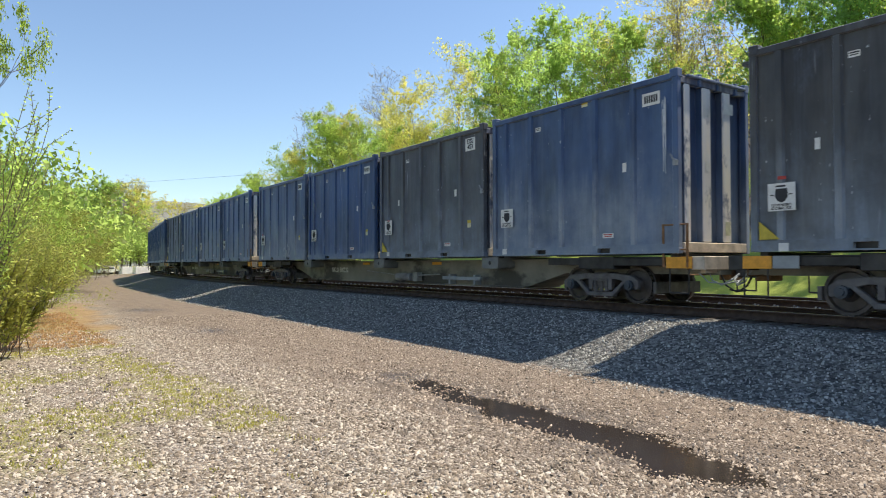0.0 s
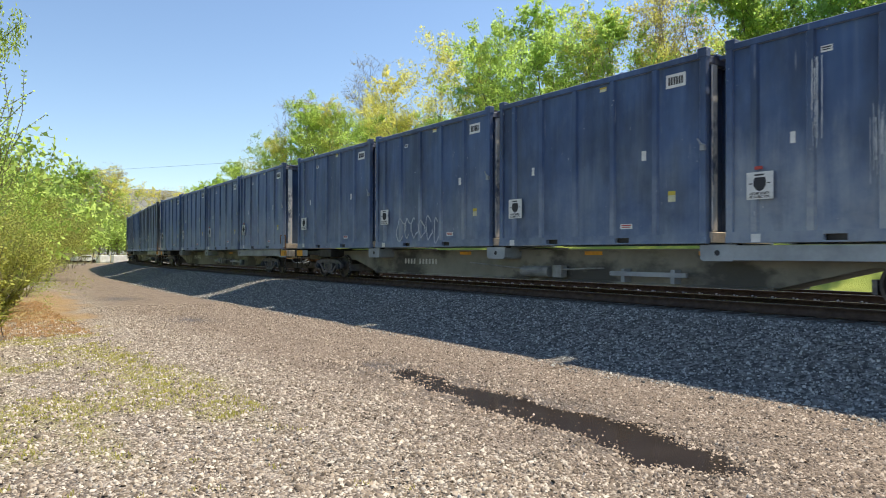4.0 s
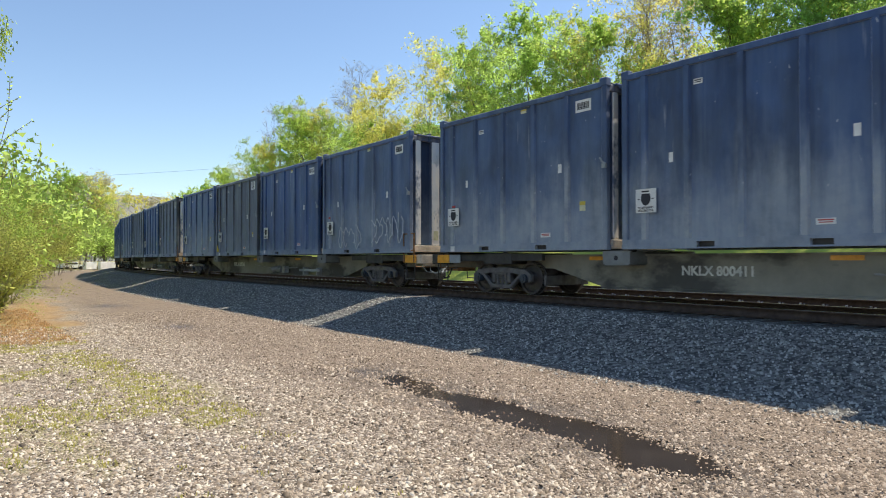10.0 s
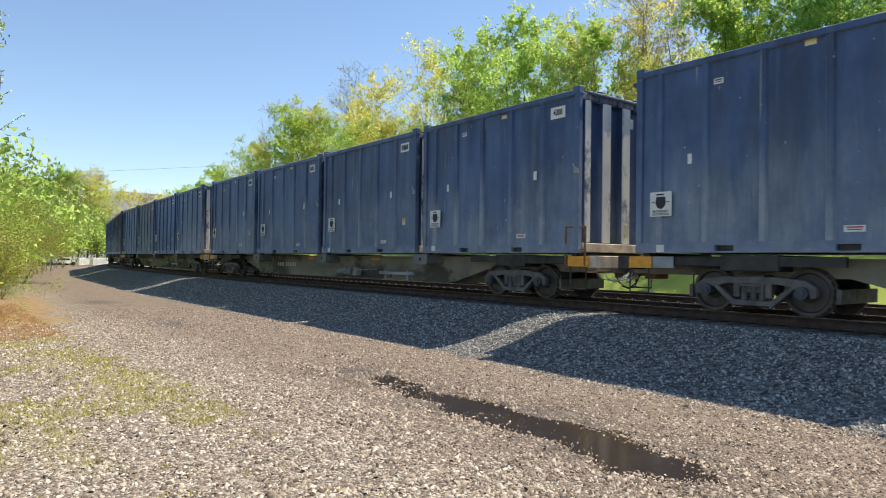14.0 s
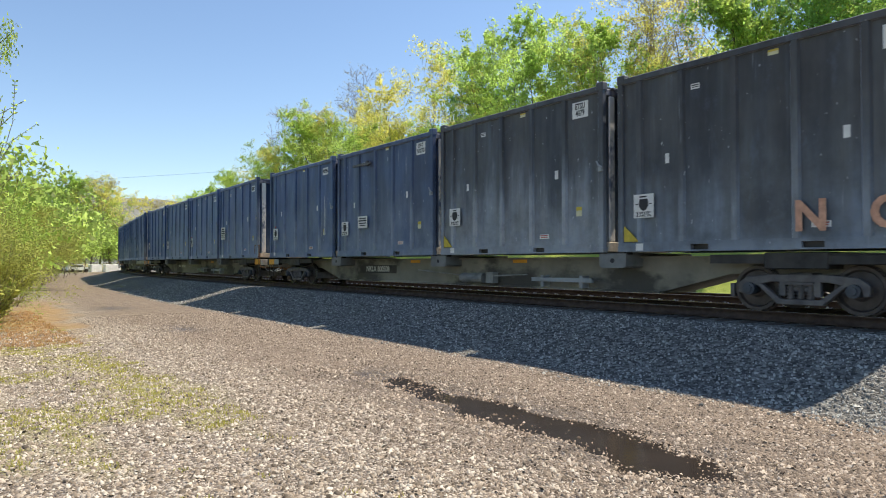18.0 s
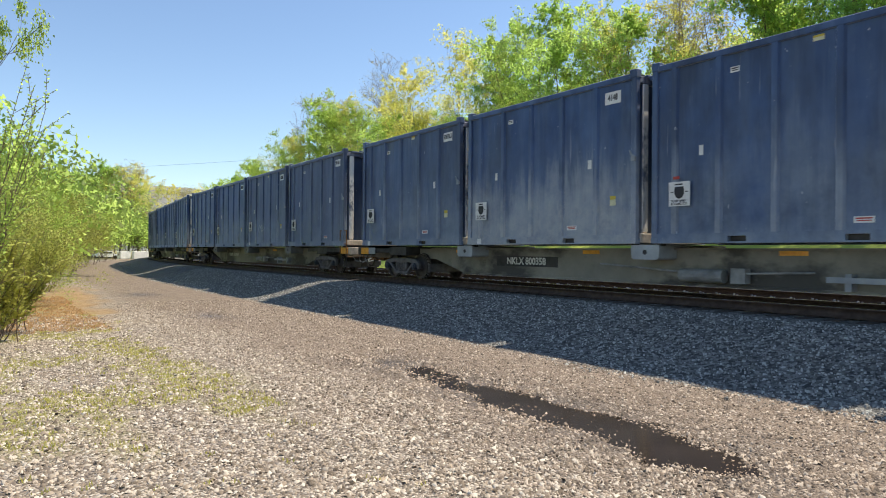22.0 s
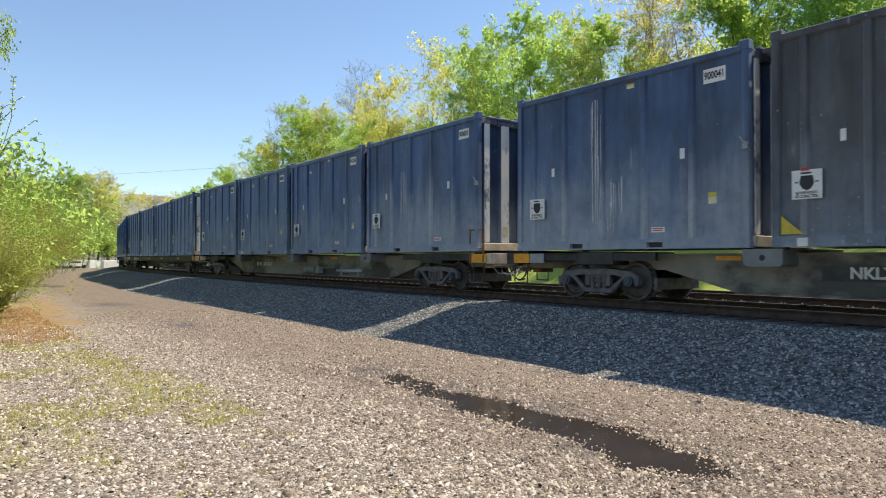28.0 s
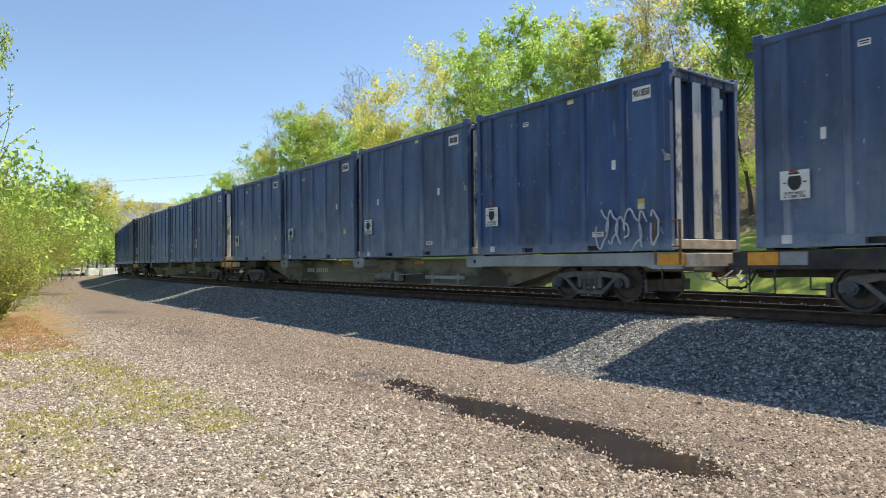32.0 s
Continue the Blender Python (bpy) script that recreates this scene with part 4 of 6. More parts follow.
def flatcar_proto(style):
    """Car with its origin in the middle, on the rail head. style: grey, pale or black."""
    car = new("flatcar")
    zt = Z0 - RAIL_Z                   # load's underside over the rail
    top = zt - 0.045
    sill = {"grey": M_SILL, "pale": M_SILL, "black": M_STEEL_DARK}[style]
    # deep centre beam, fish-bellied between the bogies
    xb = XF - BOGIE
    if style == "black":
        prof = [(-XF - 0.35, top), (XF + 0.35, top), (XF + 0.35, top - 0.34), (-XF - 0.35, top - 0.34)]
        bm = bmesh.new()
        outline(bm, prof, -1.22, -1.10)
        part("side_sill", bm, sill, car, "black flat side beam")
        bm = bmesh.new()
        outline(bm, prof, 1.10, 1.22)
        part("side_sill", bm, sill, car)
        bm = bmesh.new()
        outline(bm, [(-XF - 0.5, top - 0.1), (XF + 0.5, top - 0.1), (XF + 0.5, top - 0.5), (xb - 1.6, top - 0.5), (xb - 2.4, top - 0.78), (-xb + 2.4, top - 0.78), (-xb + 1.6, top - 0.5), (-XF - 0.5, top - 0.5)], -0.3, 0.3)
        part("centre_sill", bm, sill, car)
    else:
        bm = bmesh.new()
        outline(bm, [(-XF - 0.5, top - 0.06), (XF + 0.5, top - 0.06), (XF + 0.5, top - 0.40), (xb - 1.5, top - 0.40), (xb - 3.1, top - 0.82), (-xb + 3.1, top - 0.82), (-xb + 1.5, top - 0.40), (-XF - 0.5, top - 0.40)], -0.62, 0.62)
        part("centre_sill", bm, sill, car, "grey-green deep centre beam, dirty")
        bm = boxes((-xb + 3.1, xb - 3.1, -0.70, 0.70, top - 0.85, top - 0.80), (-xb + 1.4, xb - 1.4, -0.72, 0.72, top - 0.09, top - 0.05))
        part("flange", bm, sill, car)
    for sg in (-1, 1):
        part("bolster", bevelled(0.02, (sg * xb - 0.55, sg * xb + 0.55, -1.2, 1.2, top - 0.30, top)), M_STEEL_DARK, car)
        part("end_platform", bevelled(0.015, (sg * (xb + 1.45) - 0.98, sg * (xb + 1.45) + 0.98, -1.18, 1.18, top - 0.22, top - 0.05)), M_STEEL_DARK, car)
        # end beam, coupler, striker
        ex = sg * (XF + 0.22)
        part("end_beam", bevelled(0.015, (min(ex, ex + sg * 0.30), max(ex, ex + sg * 0.30), -1.2, 1.2, top - 0.30, top - 0.02)), M_DUSTY if sg > 0 else M_STEEL_DARK, car, "dusty end beam" if sg > 0 else "")
        cp = part("coupler", bevelled(0.02, (min(ex, sg * (XF + 0.72)), max(ex, sg * (XF + 0.72)), -0.09, 0.09, top - 0.42, top - 0.22)), M_CAST, car, "knuckle coupler")
        part("knuckle", bevelled(0.03, (min(sg * (XF + 0.70), sg * (XF + 0.97)), max(sg * (XF + 0.70), sg * (XF + 0.97)), -0.16, 0.14, top - 0.46, top - 0.16)), M_CAST, cp)
        bm = bmesh.new()
        hose(bm, [(sg * (XF + 0.4), -0.5, top - 0.35), (sg * (XF + 0.55), -0.5, top - 0.62), (sg * (XF + 0.75), -0.48, top - 0.74), (sg * (XF + 0.95), -0.45, top - 0.70)], 0.022)
        part("air_hose", bm, M_RUBBER, car, "black rubber brake hose")
        bm = bmesh.new()
        hose(bm, [(sg * (XF + 0.30), -0.75, top - 0.30), (sg * (XF + 0.42), -0.78, top - 0.52), (sg * (XF + 0.60), -0.74, top - 0.60), (sg * (XF + 0.74), -0.62, top - 0.50), (sg * (XF + 0.78), -0.40, top - 0.38)], 0.018)
        part("brake_pipe", bm, M_SILL_PALE, car, "pale worn brake pipe")
        bm = bmesh.new()
        hose(bm, [(sg * (XF + 0.25), -1.0, top - 0.36), (sg * (XF + 0.45), -0.95, top - 0.55), (sg * (XF + 0.65), -0.7, top - 0.58), (sg * (XF + 0.8), -0.3, top - 0.5)], 0.014)
        part("brake_pipe", bm, M_SILL_PALE, car, "pale worn brake pipe")
        part("striker", bevelled(0.02, (min(ex, sg * (XF + 0.50)), max(ex, sg * (XF + 0.50)), -0.26, 0.26, top - 0.52, top - 0.10)), M_RUSTY, car, "rusty coupler pocket")
        bm = bmesh.new()
        rod(bm, (sg * (XF + 0.15), -1.15, top - 0.4), (sg * (XF + 0.15), 1.0, top - 0.4), 0.016, 6)
        rod(bm, (sg * (XF + 0.15), -1.15, top - 0.4), (sg * (XF + 0.12), -1.2, top - 0.2), 0.016, 6)
        part("uncoupling_rod", bm, M_RUSTY, car)
        # side plates at the corner
        for side in (-1, 1):
            part("reflector", bevelled(0.006, (min(sg * (XF - 0.36), sg * (XF + 0.20)), max(sg * (XF - 0.36), sg * (XF + 0.26)), side * 1.23 - 0.012, side * 1.23 + 0.012, top - 0.27, top - 0.03)), M_ORANGE, car, "orange-yellow marker plate")
            bm = bmesh.new()
            y = side * 1.22
            for x in (sg * (XF + 0.18), sg * (XF - 0.28)):
                rod(bm, (x, y, top - 0.25), (x, y, top - 0.78), 0.017, 6)
            rod(bm, (sg * (XF + 0.18), y, top - 0.78), (sg * (XF - 0.28), y, top - 0.78), 0.02, 6)
            part("step", bm, M_STEEL_DARK, car, "hanging foot step")
    # handrail at the front, near side
    bm = bmesh.new()
    y = -1.24
    for x in (XF + 0.16, XF - 0.42):
        box(bm, x - 0.025, x + 0.025, y - 0.015, y + 0.015, top - 0.25, top + 0.66)
    rod(bm, (XF - 0.42, y, top + 0.64), (XF + 0.16, y, top + 0.64), 0.018, 6)
    rod(bm, (XF - 0.42, y, top + 0.12), (XF + 0.16, y, top + 0.12), 0.016, 6)
    part("handrail", bm, M_RUSTY, car, "rusty handrail frame")
    part("end_plate", bevelled(0.01, (-XF + 0.38, -XF + 0.86, -1.245, -1.215, top - 0.27, top - 0.03)), M_SILL_PALE, car, "pale grey lettered plate")
    # brake rigging box at the front end
    bm = boxes((XF + 0.3, XF + 0.42, -1.0, -0.35, top - 0.36, top - 0.04))
    rod(bm, (XF + 0.43, -0.95, top - 0.32), (XF + 0.43, -0.42, top - 0.1), 0.014, 6)
    part("step_plate", bm, M_DUSTY, car, "dusty end step plate")
    if style == "black":
        bm = bmesh.new()
        box(bm, XF + 0.2, XF + 0.3, -0.55, -0.45, top - 0.2, top + 0.8)
        rod(bm, (XF + 0.3, -0.55, top + 0.85), (XF + 0.42, -0.55, top + 0.85), 0.03)
        part("brake_stand", bm, M_STEEL_DARK, car)
        bm = bmesh.new()
        for k in range(18):
            a0, a1 = 2 * math.pi * k / 18, 2 * math.pi * (k + 1) / 18
            rod(bm, (XF + 0.42, -0.55 + 0.25 * math.cos(a0), top + 0.85 + 0.25 * math.sin(a0)), (XF + 0.42, -0.55 + 0.25 * math.cos(a1), top + 0.85 + 0.25 * math.sin(a1)), 0.016, 6)
        for k in range(5):
            a0 = 2 * math.pi * k / 5
            rod(bm, (XF + 0.42, -0.55, top + 0.85), (XF + 0.42, -0.55 + 0.25 * math.cos(a0), top + 0.85 + 0.25 * math.sin(a0)), 0.013, 6)
        part("brake_wheel", bm, M_RUSTY, car, "spoked hand brake wheel")
    # cross-bearers under the joints of the load; a black disc paints a round hole's shade
    for x in (XF - CL - GAP / 2, 0.0, -(XF - CL - GAP / 2)):
        if style != "black":
            bm = bmesh.new()
            outline(bm, [(x - 0.37, top + 0.02), (x + 0.37, top + 0.02), (x + 0.36, top - 0.26), (x + 0.30, top - 0.30), (x - 0.30, top - 0.30), (x - 0.36, top - 0.26)], -1.24, 1.24)
            cb = part("cross_bearer", bm, M_SILL_PALE if style == "pale" else M_SILLBOX, car, "grey box end of a cross-bearer")
            bm = bmesh.new()
            rod(bm, (x, -1.247, top - 0.14), (x, -1.2, top - 0.14), 0.055, 12)
            part("hole", bm, M_INK, cb)
        for off in (-0.35, 0.35):
            part("twist_lock", bevelled(0.008, (x + off - 0.06, x + off + 0.06, -1.2, -1.05, top - 0.01, zt)), M_STEEL_DARK, car)
    for x in (XF - 0.2, -XF + 0.2):
        part("twist_lock", bevelled(0.008, (x - 0.08, x + 0.08, -1.2, 1.2, top - 0.06, zt)), M_STEEL_DARK, car)
    if style == "pale":
        bm = bmesh.new()
        outline(bm, [(XF - CL - 0.4, top + 0.0), (XF + 0.2, top + 0.0), (XF + 0.2, top - 0.34), (XF - 0.5, top - 0.34), (XF - 0.7, top - 0.28), (XF - CL - 0.4, top - 0.28)], -1.235, -1.17)
        part("side_sill", bm, M_SILL_PALE, car, "pale grey repainted side beam")
    elif style == "grey":
        part("end_sill", boxes((XF - 0.4 - 3.6, XF - 0.4, -1.16, -1.06, top - 0.2, top - 0.03)), M_STEEL_DARK, car)
        part("end_sill", boxes((-XF + 0.4, -XF + 4.0, -1.16, -1.06, top - 0.2, top - 0.03)), M_STEEL_DARK, car)
    # orange dashes along the beam
    for x in (2.9, -2.1, 6.0 if style != "black" else 8.4, -7.5):
        part("marker", boxes((x - 0.27, x + 0.27, (-0.632 if style != "black" else -1.232) - (0.61 if style == "pale" and x > XF - CL - 0.4 else 0), (-0.62 if style != "black" else -1.22) - (0.55 if style == "pale" and x > XF - CL - 0.4 else 0), top - 0.19, top - 0.10)), M_ORANGE, car, "orange reflector dash")
    # brake gear slung under the beam
    bm = bmesh.new()
    rod(bm, (0.6, -0.78, top - 0.62), (1.6, -0.78, top - 0.62), 0.14, 14)
    box(bm, 1.8, 2.1, -0.9, -0.7, top - 0.75, top - 0.45)
    rod(bm, (2.1, -0.85, top - 0.55), (3.4, -0.85, top - 0.5), 0.02, 6)
    rod(bm, (0.6, -0.85, top - 0.55), (-1.6, -0.85, top - 0.42), 0.02, 6)
    part("brake_cylinder", bm, M_TANK, car, "brake cylinder and rods")
    part("brake_rail", boxes((3.6, 5.6, -0.88, -0.80, top - 0.66, top - 0.56), (3.9, 4.0, -0.85, -0.62, top - 0.8, top - 0.5), (5.2, 5.3, -0.85, -0.62, top - 0.8, top - 0.5)), M_SILL_PALE, car, "pale grey bracket")
    # bogies
    for sg in (-1, 1):
        for side in (-1, 1):
            f = part("side_frame", ME_FRAME[side], None, car, "cast steel bogie side frame")
            f.location = (sg * xb, 0, 0)
            p = part("spring_nest", ME_SPRING[side], None, f)
            for ax in (-0.89, 0.89):
                bm = bmesh.new()
                rod(bm, (ax, side * 0.93, WHEEL_R), (ax, side * 1.12, WHEEL_R), 0.115, 14)
                rod(bm, (ax, side * 1.12, WHEEL_R), (ax, side * 1.15, WHEEL_R), 0.07, 8)
                part("bearing", bm, M_BEARING, f, "blue-grey bearing cap")
        part("bogie_bolster", bevelled(0.02, (sg * xb - 0.2, sg * xb + 0.2, -1.0, 1.0, WHEEL_R - 0.05, WHEEL_R + 0.30)), M_CAST, car)
        for ax in (-0.89, 0.89):
            w = part("wheelset", ME_WHEELS, None, car, "steel wheels on an axle")
            w.location = (sg * xb + ax, 0, WHEEL_R)
            part("rim", ME_TREAD, None, w, "polished wheel tread")
            bm = boxes((sg * xb + ax * 1.55 - 0.04, sg * xb + ax * 1.55 + 0.04, -0.8, 0.8, 0.25, 0.5))
            part("brake_beam", bm, M_CAST, car)
    return car


M_TANK = plain("tank_grey", (0.26, 0.265, 0.25), 0.6, 0.0, 0.4, 3)
M_SILLBOX = plain("sill_box", (0.19, 0.20, 0.195), 0.65, 0.0, 0.3, 2)
CARS = {k: flatcar_proto(k) for k in ("grey", "pale", "black")}

# cars from the front of the train to the back: place in the train, style, containers front to back, numbers
TRAIN = [
    (-7, "grey", "bbkb", (None,) * 4),
    (-6, "grey", "bkbk", (None,) * 4),
    (-5, "grey", "bkBd", (None, "ETSU\n4073", "901874", None)),
    (-4, "grey", "bbbk", ("901753", "901474", None, "ETSU\n4250")),
    (-3, "pale", "bbbb", ("900700", None, None, None)),
    (-2, "pale", "bbdb", (None, "901036", None, "900597")),
    (-1, "pale", "KKbk", ("ETSU\n4003", None, "901755", None)),
    (0, "grey", "bbdb", ("900095", "901754", None, None)),
    (1, "grey", "bBkb", (None, "901725", "ETSU\n4103", "900170")),
    (2, "grey", "KBkb", ("ETSU\n4304", "901408", "ETSU\n2097", None)),
    (3, "grey", "bbbb", ("4308", None, None, None)),
    (4, "grey", "bBkb", (None, None, "ETSU\n4131", "901059")),
    (5, "grey", "kKnb", ("ETSU\n4264", "ETSU\n4079", "LWT\n160170", "900986")),
    (6, "grey", "bbbB", (None, "901294", "901201", "901106")),
    (7, "pale", "bbdb", ("901835", None, "4148", "900763")),
    (8, "grey", "nnbb", ("901501", None, None, None)),
    (9, "grey", "bbbk", ("901666", "901767", None, None)),
    (10, "grey", "bkkb", (None, None, "ETSU\n4003", "900041")),
    (11, "grey", "bdbb", ("900859", "901756", None, None)),
    (12, "black", "bbdb", ("901569", None, None, "901723")),
    (13, "pale", "Bbdb", ("901858", None, None, None)),
    (14, "grey", "nbbk", (None,) * 4),
    (15, "grey", "kbbk", (None,) * 4),
    (16, "grey", "bkbb", (None,) * 4),
    (17, "grey", "bbbk", (None,) * 4),
    (18, "grey", "bbkb", (None,) * 4),
]
BOARDS = {(5, 2): (-1.15, 1.2)}
LEASED = (6, 0)
SPEED = 15.3


def front_of(k, t):
    """Where the front of a car's load stands along the line: the train slows a little."""
    u = (t - 16.0) / 16.0
    return k * PITCH - 68.24 - 244.78 * u + 1.425 * u * u + (0.2 if k >= 13 else 0.0)


GRAFFITI = {(-5, 3): [(0.5, 0.15, 0.8, 0.5, 0, 3, 4)], (-3, 2): [(-1.6, 0.2, 2.4, 0.7, 0, 5, 6)], (1, 0): [(-1.7, 0.25, 1.6, 0.75, 0, 7, 4), (0.6, 0.3, 2.1, 1.0, 0, 8, 6)],
            (13, 0): [(1.15, 0.12, 1.65, 0.8, 0, 11, 6)], (8, 1): [(-0.9, 0.75, 0.8, 0.35, 0, 12, 3)]}


# spilt paint: place along the side, from, to, width, seed
STREAKS = {(-4, 2): [(-1.9, 0.3, 3.5, 0.14, 1), (1.2, 2.4, 3.5, 0.25, 2)], (-4, 3): [(0.9, 0.5, 3.2, 0.16, 3), (1.5, 0.8, 3.0, 0.1, 4)], (-1, 0): [(0.15, 0.8, 3.5, 0.12, 5)],
           (-1, 1): [(2.05, 0.8, 3.0, 0.10, 6)], (10, 3): [(-0.5, 0.3, 3.4, 0.16, 7), (0.0, 0.3, 1.6, 0.16, 8)], (5, 3): [(2.4, 0.6, 2.4, 0.16, 9)], (-3, 0): [(-1.4, 1.6, 3.2, 0.12, 10), (-0.4, 0.9, 2.2, 0.14, 11)],
           (11, 0): [(-0.7, 0.9, 2.6, 0.2, 12)], (10, 1): [(-1.0, 0.4, 2.2, 0.1, 13), (2.0, 1.2, 2.4, 0.1, 14)], (-5, 0): [(2.75, 1.6, 3.3, 0.08, 15)], (0, 0): [(0.5, 1.9, 3.3, 0.08, 16)]}


def car_pose(k, t):
    """Where a car stands at a time: carried on its two bogies."""
    s = front_of(k, t)
    ax, ay = on_track(s + BOGIE, 0.0)
    bx, by = on_track(s + CAR_LEN - BOGIE, 0.0)
    ang = math.atan2(float(ay - by), float(ax - bx))
    return Matrix.Translation((float(ax + bx) / 2, float(ay + by) / 2, RAIL_Z)) @ Matrix.Rotation(ang, 4, "Z")


RUN = []                               # car, its containers with their places on it, its number


def make_train():
    rnd = random.Random(5)
    for k, style, kinds, numbers in TRAIN:
        car = copy_thing(CARS[style], Matrix())
        tagged(car, {"grey": "grey-green spine flatcar with black bogies", "pale": "flatcar with pale grey repainted end beam",
                     "black": "black flatcar with a hand brake wheel"}[style] + " under four containers", "flatcar", "flatcars of the train")
        load = []
        for n, kind in enumerate(kinds):
            c = make_container(kind, numbers[n], rnd, (k, n) != LEASED)
            for g in GRAFFITI.get((k, n), ()):
                scrawl(c, g[0], g[1], g[2], g[3], (M_CHALK, M_GRAFFITI_ORANGE)[g[4]], g[5], g[6])
            for q in STREAKS.get((k, n), ()):
                streak(c, *q, M_CHALK)
            if (k, n) == (5, 0):
                for ch, gx in (("N", 1.0), ("O", 2.2), ("L", 2.72)):
                    o = stick(c, text_mesh(ch, 0.72, M_GRAFFITI_ORANGE), gx, 0.55, "graffiti", "orange sprayed letter", 0.004)
            if (k, n) == LEASED:
                bd = stick(c, plate_mesh(0.74, 0.66, M_WHITE), -2.32, 1.34, "sign", "white lettered board", 0.008)
                for words, dz in (("NJ DEP # 13754", -0.10), ("62 CUBIC YDS.", -0.21)):
                    q = part("lettering", text_mesh(words, 0.10, M_INK, 0.85), None, bd)
                    q.location = (0, -0.006, dz)
                q = part("print", bar_mesh([(0, 0.22, 0.4, 0.06), (0, 0.115, 0.56, 0.06), (0, 0.01, 0.58, 0.06)], M_INK), None, bd)
                q.location = (0, -0.006, 0)
            if (k, n) in BOARDS:
                bx, bz = BOARDS[k, n]
                bd = stick(c, plate_mesh(0.66, 0.42, M_WHITE), bx, bz, "sign", "white lettered board", 0.006)
                q = part("print", bar_mesh([(0, 0.13, 0.46, 0.035), (0, 0.05, 0.54, 0.045), (0, -0.04, 0.5, 0.035), (0, -0.12, 0.4, 0.03)], M_INK), None, bd)
                q.location = (0, -0.005, 0)
                bm = bmesh.new()
                box(bm, bx - 0.7, bx + 0.55, NEAR - 0.03, NEAR + 0.02, 3.20, 3.28)
                rod(bm, (bx + 0.35, NEAR - 0.06, 3.24), (bx + 0.35, NEAR + 0.03, 3.24), 0.09, 12)
                part("hinge_bar", bm, M_CAST, c, "dark steel bar with a round boss")
            x = XF - CL / 2 - n * (CL + GAP)
            load.append((c, Matrix.Translation((x, 0, DECK_Z - RAIL_Z))))
        lett = CAR_WORDS.get(k)
        if style != "black":
            me = text_mesh(lett, 0.27, M_PALEINK, 1.0) if lett else bar_mesh([(-0.9 + i * 0.18, 0, 0.10, 0.17) for i in range(4)] + [(-0.02 + i * 0.18, 0, 0.10, 0.17) for i in range(6)], M_PALEINK)
            q = part("lettering", me, None, car, "faded white car lettering")
            q.location = (-4.5, -0.628, DECK_Z - RAIL_Z - 0.46)
            if k in (5, 7, 10):
                part("lettering_panel", boxes((-5.75, -3.25, -0.6245, -0.61, DECK_Z - RAIL_Z - 0.60, DECK_Z - RAIL_Z - 0.32)), M_STEEL_DARK, car, "dark patch behind the lettering")
        if style == "black":
            q = part("lettering", text_mesh("GIMX 638014", 0.29, M_PALEINK, 1.0), None, car, "white car lettering")
            q.location = (-XF + 3.8, -1.226, DECK_Z - RAIL_Z - 0.23)
        RUN.append((car, load, k))


CAR_WORDS = {-5: "NKLX 800232", 4: "NKLX 800066", 7: "NKLX 800358", -2: "NKLX 800262", 10: "NKLX 800348", 5: "NKLX 800508", -1: "NKLX 800245", 1: "NKLX 800063", 0: "NKLX 800411"}
make_train()
for o in [PROTO, *CARS.values()]:
    for q in [*o.children_recursive, o]:
        bpy.data.objects.remove(q)


# ---- trees ----
TWIGS = 0.3                            # share of the last twigs that are drawn


def grow(rnd, start, direction, length, radius, depth, paths, tips, spread=0.75, up=0.25, kids=(3, 5), twigs=TWIGS, least=0.008):
    pts = [(Vector(start), radius)]
    d = Vector(direction).normalized()
    p = Vector(start)
    n = 4
    for i in range(n):
        d = (d + Vector((rnd.gauss(0, 0.13), rnd.gauss(0, 0.13), rnd.gauss(0, 0.09) + up * 0.12))).normalized()
        p = p + d * (length / n)
        pts.append((p.copy(), max(least, radius * (1 - 0.62 * (i + 1) / n))))
    if depth > 0 or rnd.random() < twigs:
        paths.append(pts)
    if depth == 0:
        tips.append((p.copy(), d.copy(), length))
        tips.append((pts[2][0].copy(), d.copy(), length))
        return
    for k in range(rnd.randint(*kids)):
        i = rnd.randint(2, n)
        side = Vector((rnd.gauss(0, 1), rnd.gauss(0, 1), rnd.gauss(0.15, 0.5))).normalized()
        nd = (d * (1 - spread * 0.6) + side * spread).normalized()
        grow(rnd, pts[i][0], nd, length * rnd.uniform(0.5, 0.75), pts[i][1] * rnd.uniform(0.5, 0.7), depth - 1, paths, tips, spread, up, kids, twigs, least)


def leaves(rng, tips, per, size, reach, thin=True):
    """Folded leaf sprays scattered round the twig ends."""
    P = np.array([tuple(p) for p, d, l in tips])
    L_ = np.array([l for p, d, l in tips])
    n = len(P) * per
    base = np.repeat(P, per, 0) + rng.normal(0, 1, (n, 3)) * np.repeat(L_, per)[:, None] * reach * np.array([1, 1, 0.8])
    a_ = rng.normal(0, 1, (n, 3))
    a_ /= np.linalg.norm(a_, axis=1)[:, None]
    b_ = np.cross(a_, rng.normal(0, 1, (n, 3)))
    b_ /= np.linalg.norm(b_, axis=1)[:, None]
    sz = size * rng.uniform(0.55, 1.3, n)[:, None]
    nrm = np.cross(a_, b_)
    v0 = base - a_ * sz
    v1 = base + b_ * sz * 0.5 + nrm * sz * 0.18
    v2 = base + a_ * sz
    v3 = base - b_ * sz * 0.5 + nrm * sz * 0.18
    if thin:
        V = np.stack([v0 + b_ * sz * 0.25, v2 + b_ * sz * 0.25, v3 - b_ * sz * 0.35], 1).reshape(-1, 3)
        return V, np.arange(n * 3).reshape(n, 3)
    V = np.stack([v0, v1, v2, v3], 1).reshape(-1, 3)
    return V, np.arange(n * 4).reshape(n, 4)


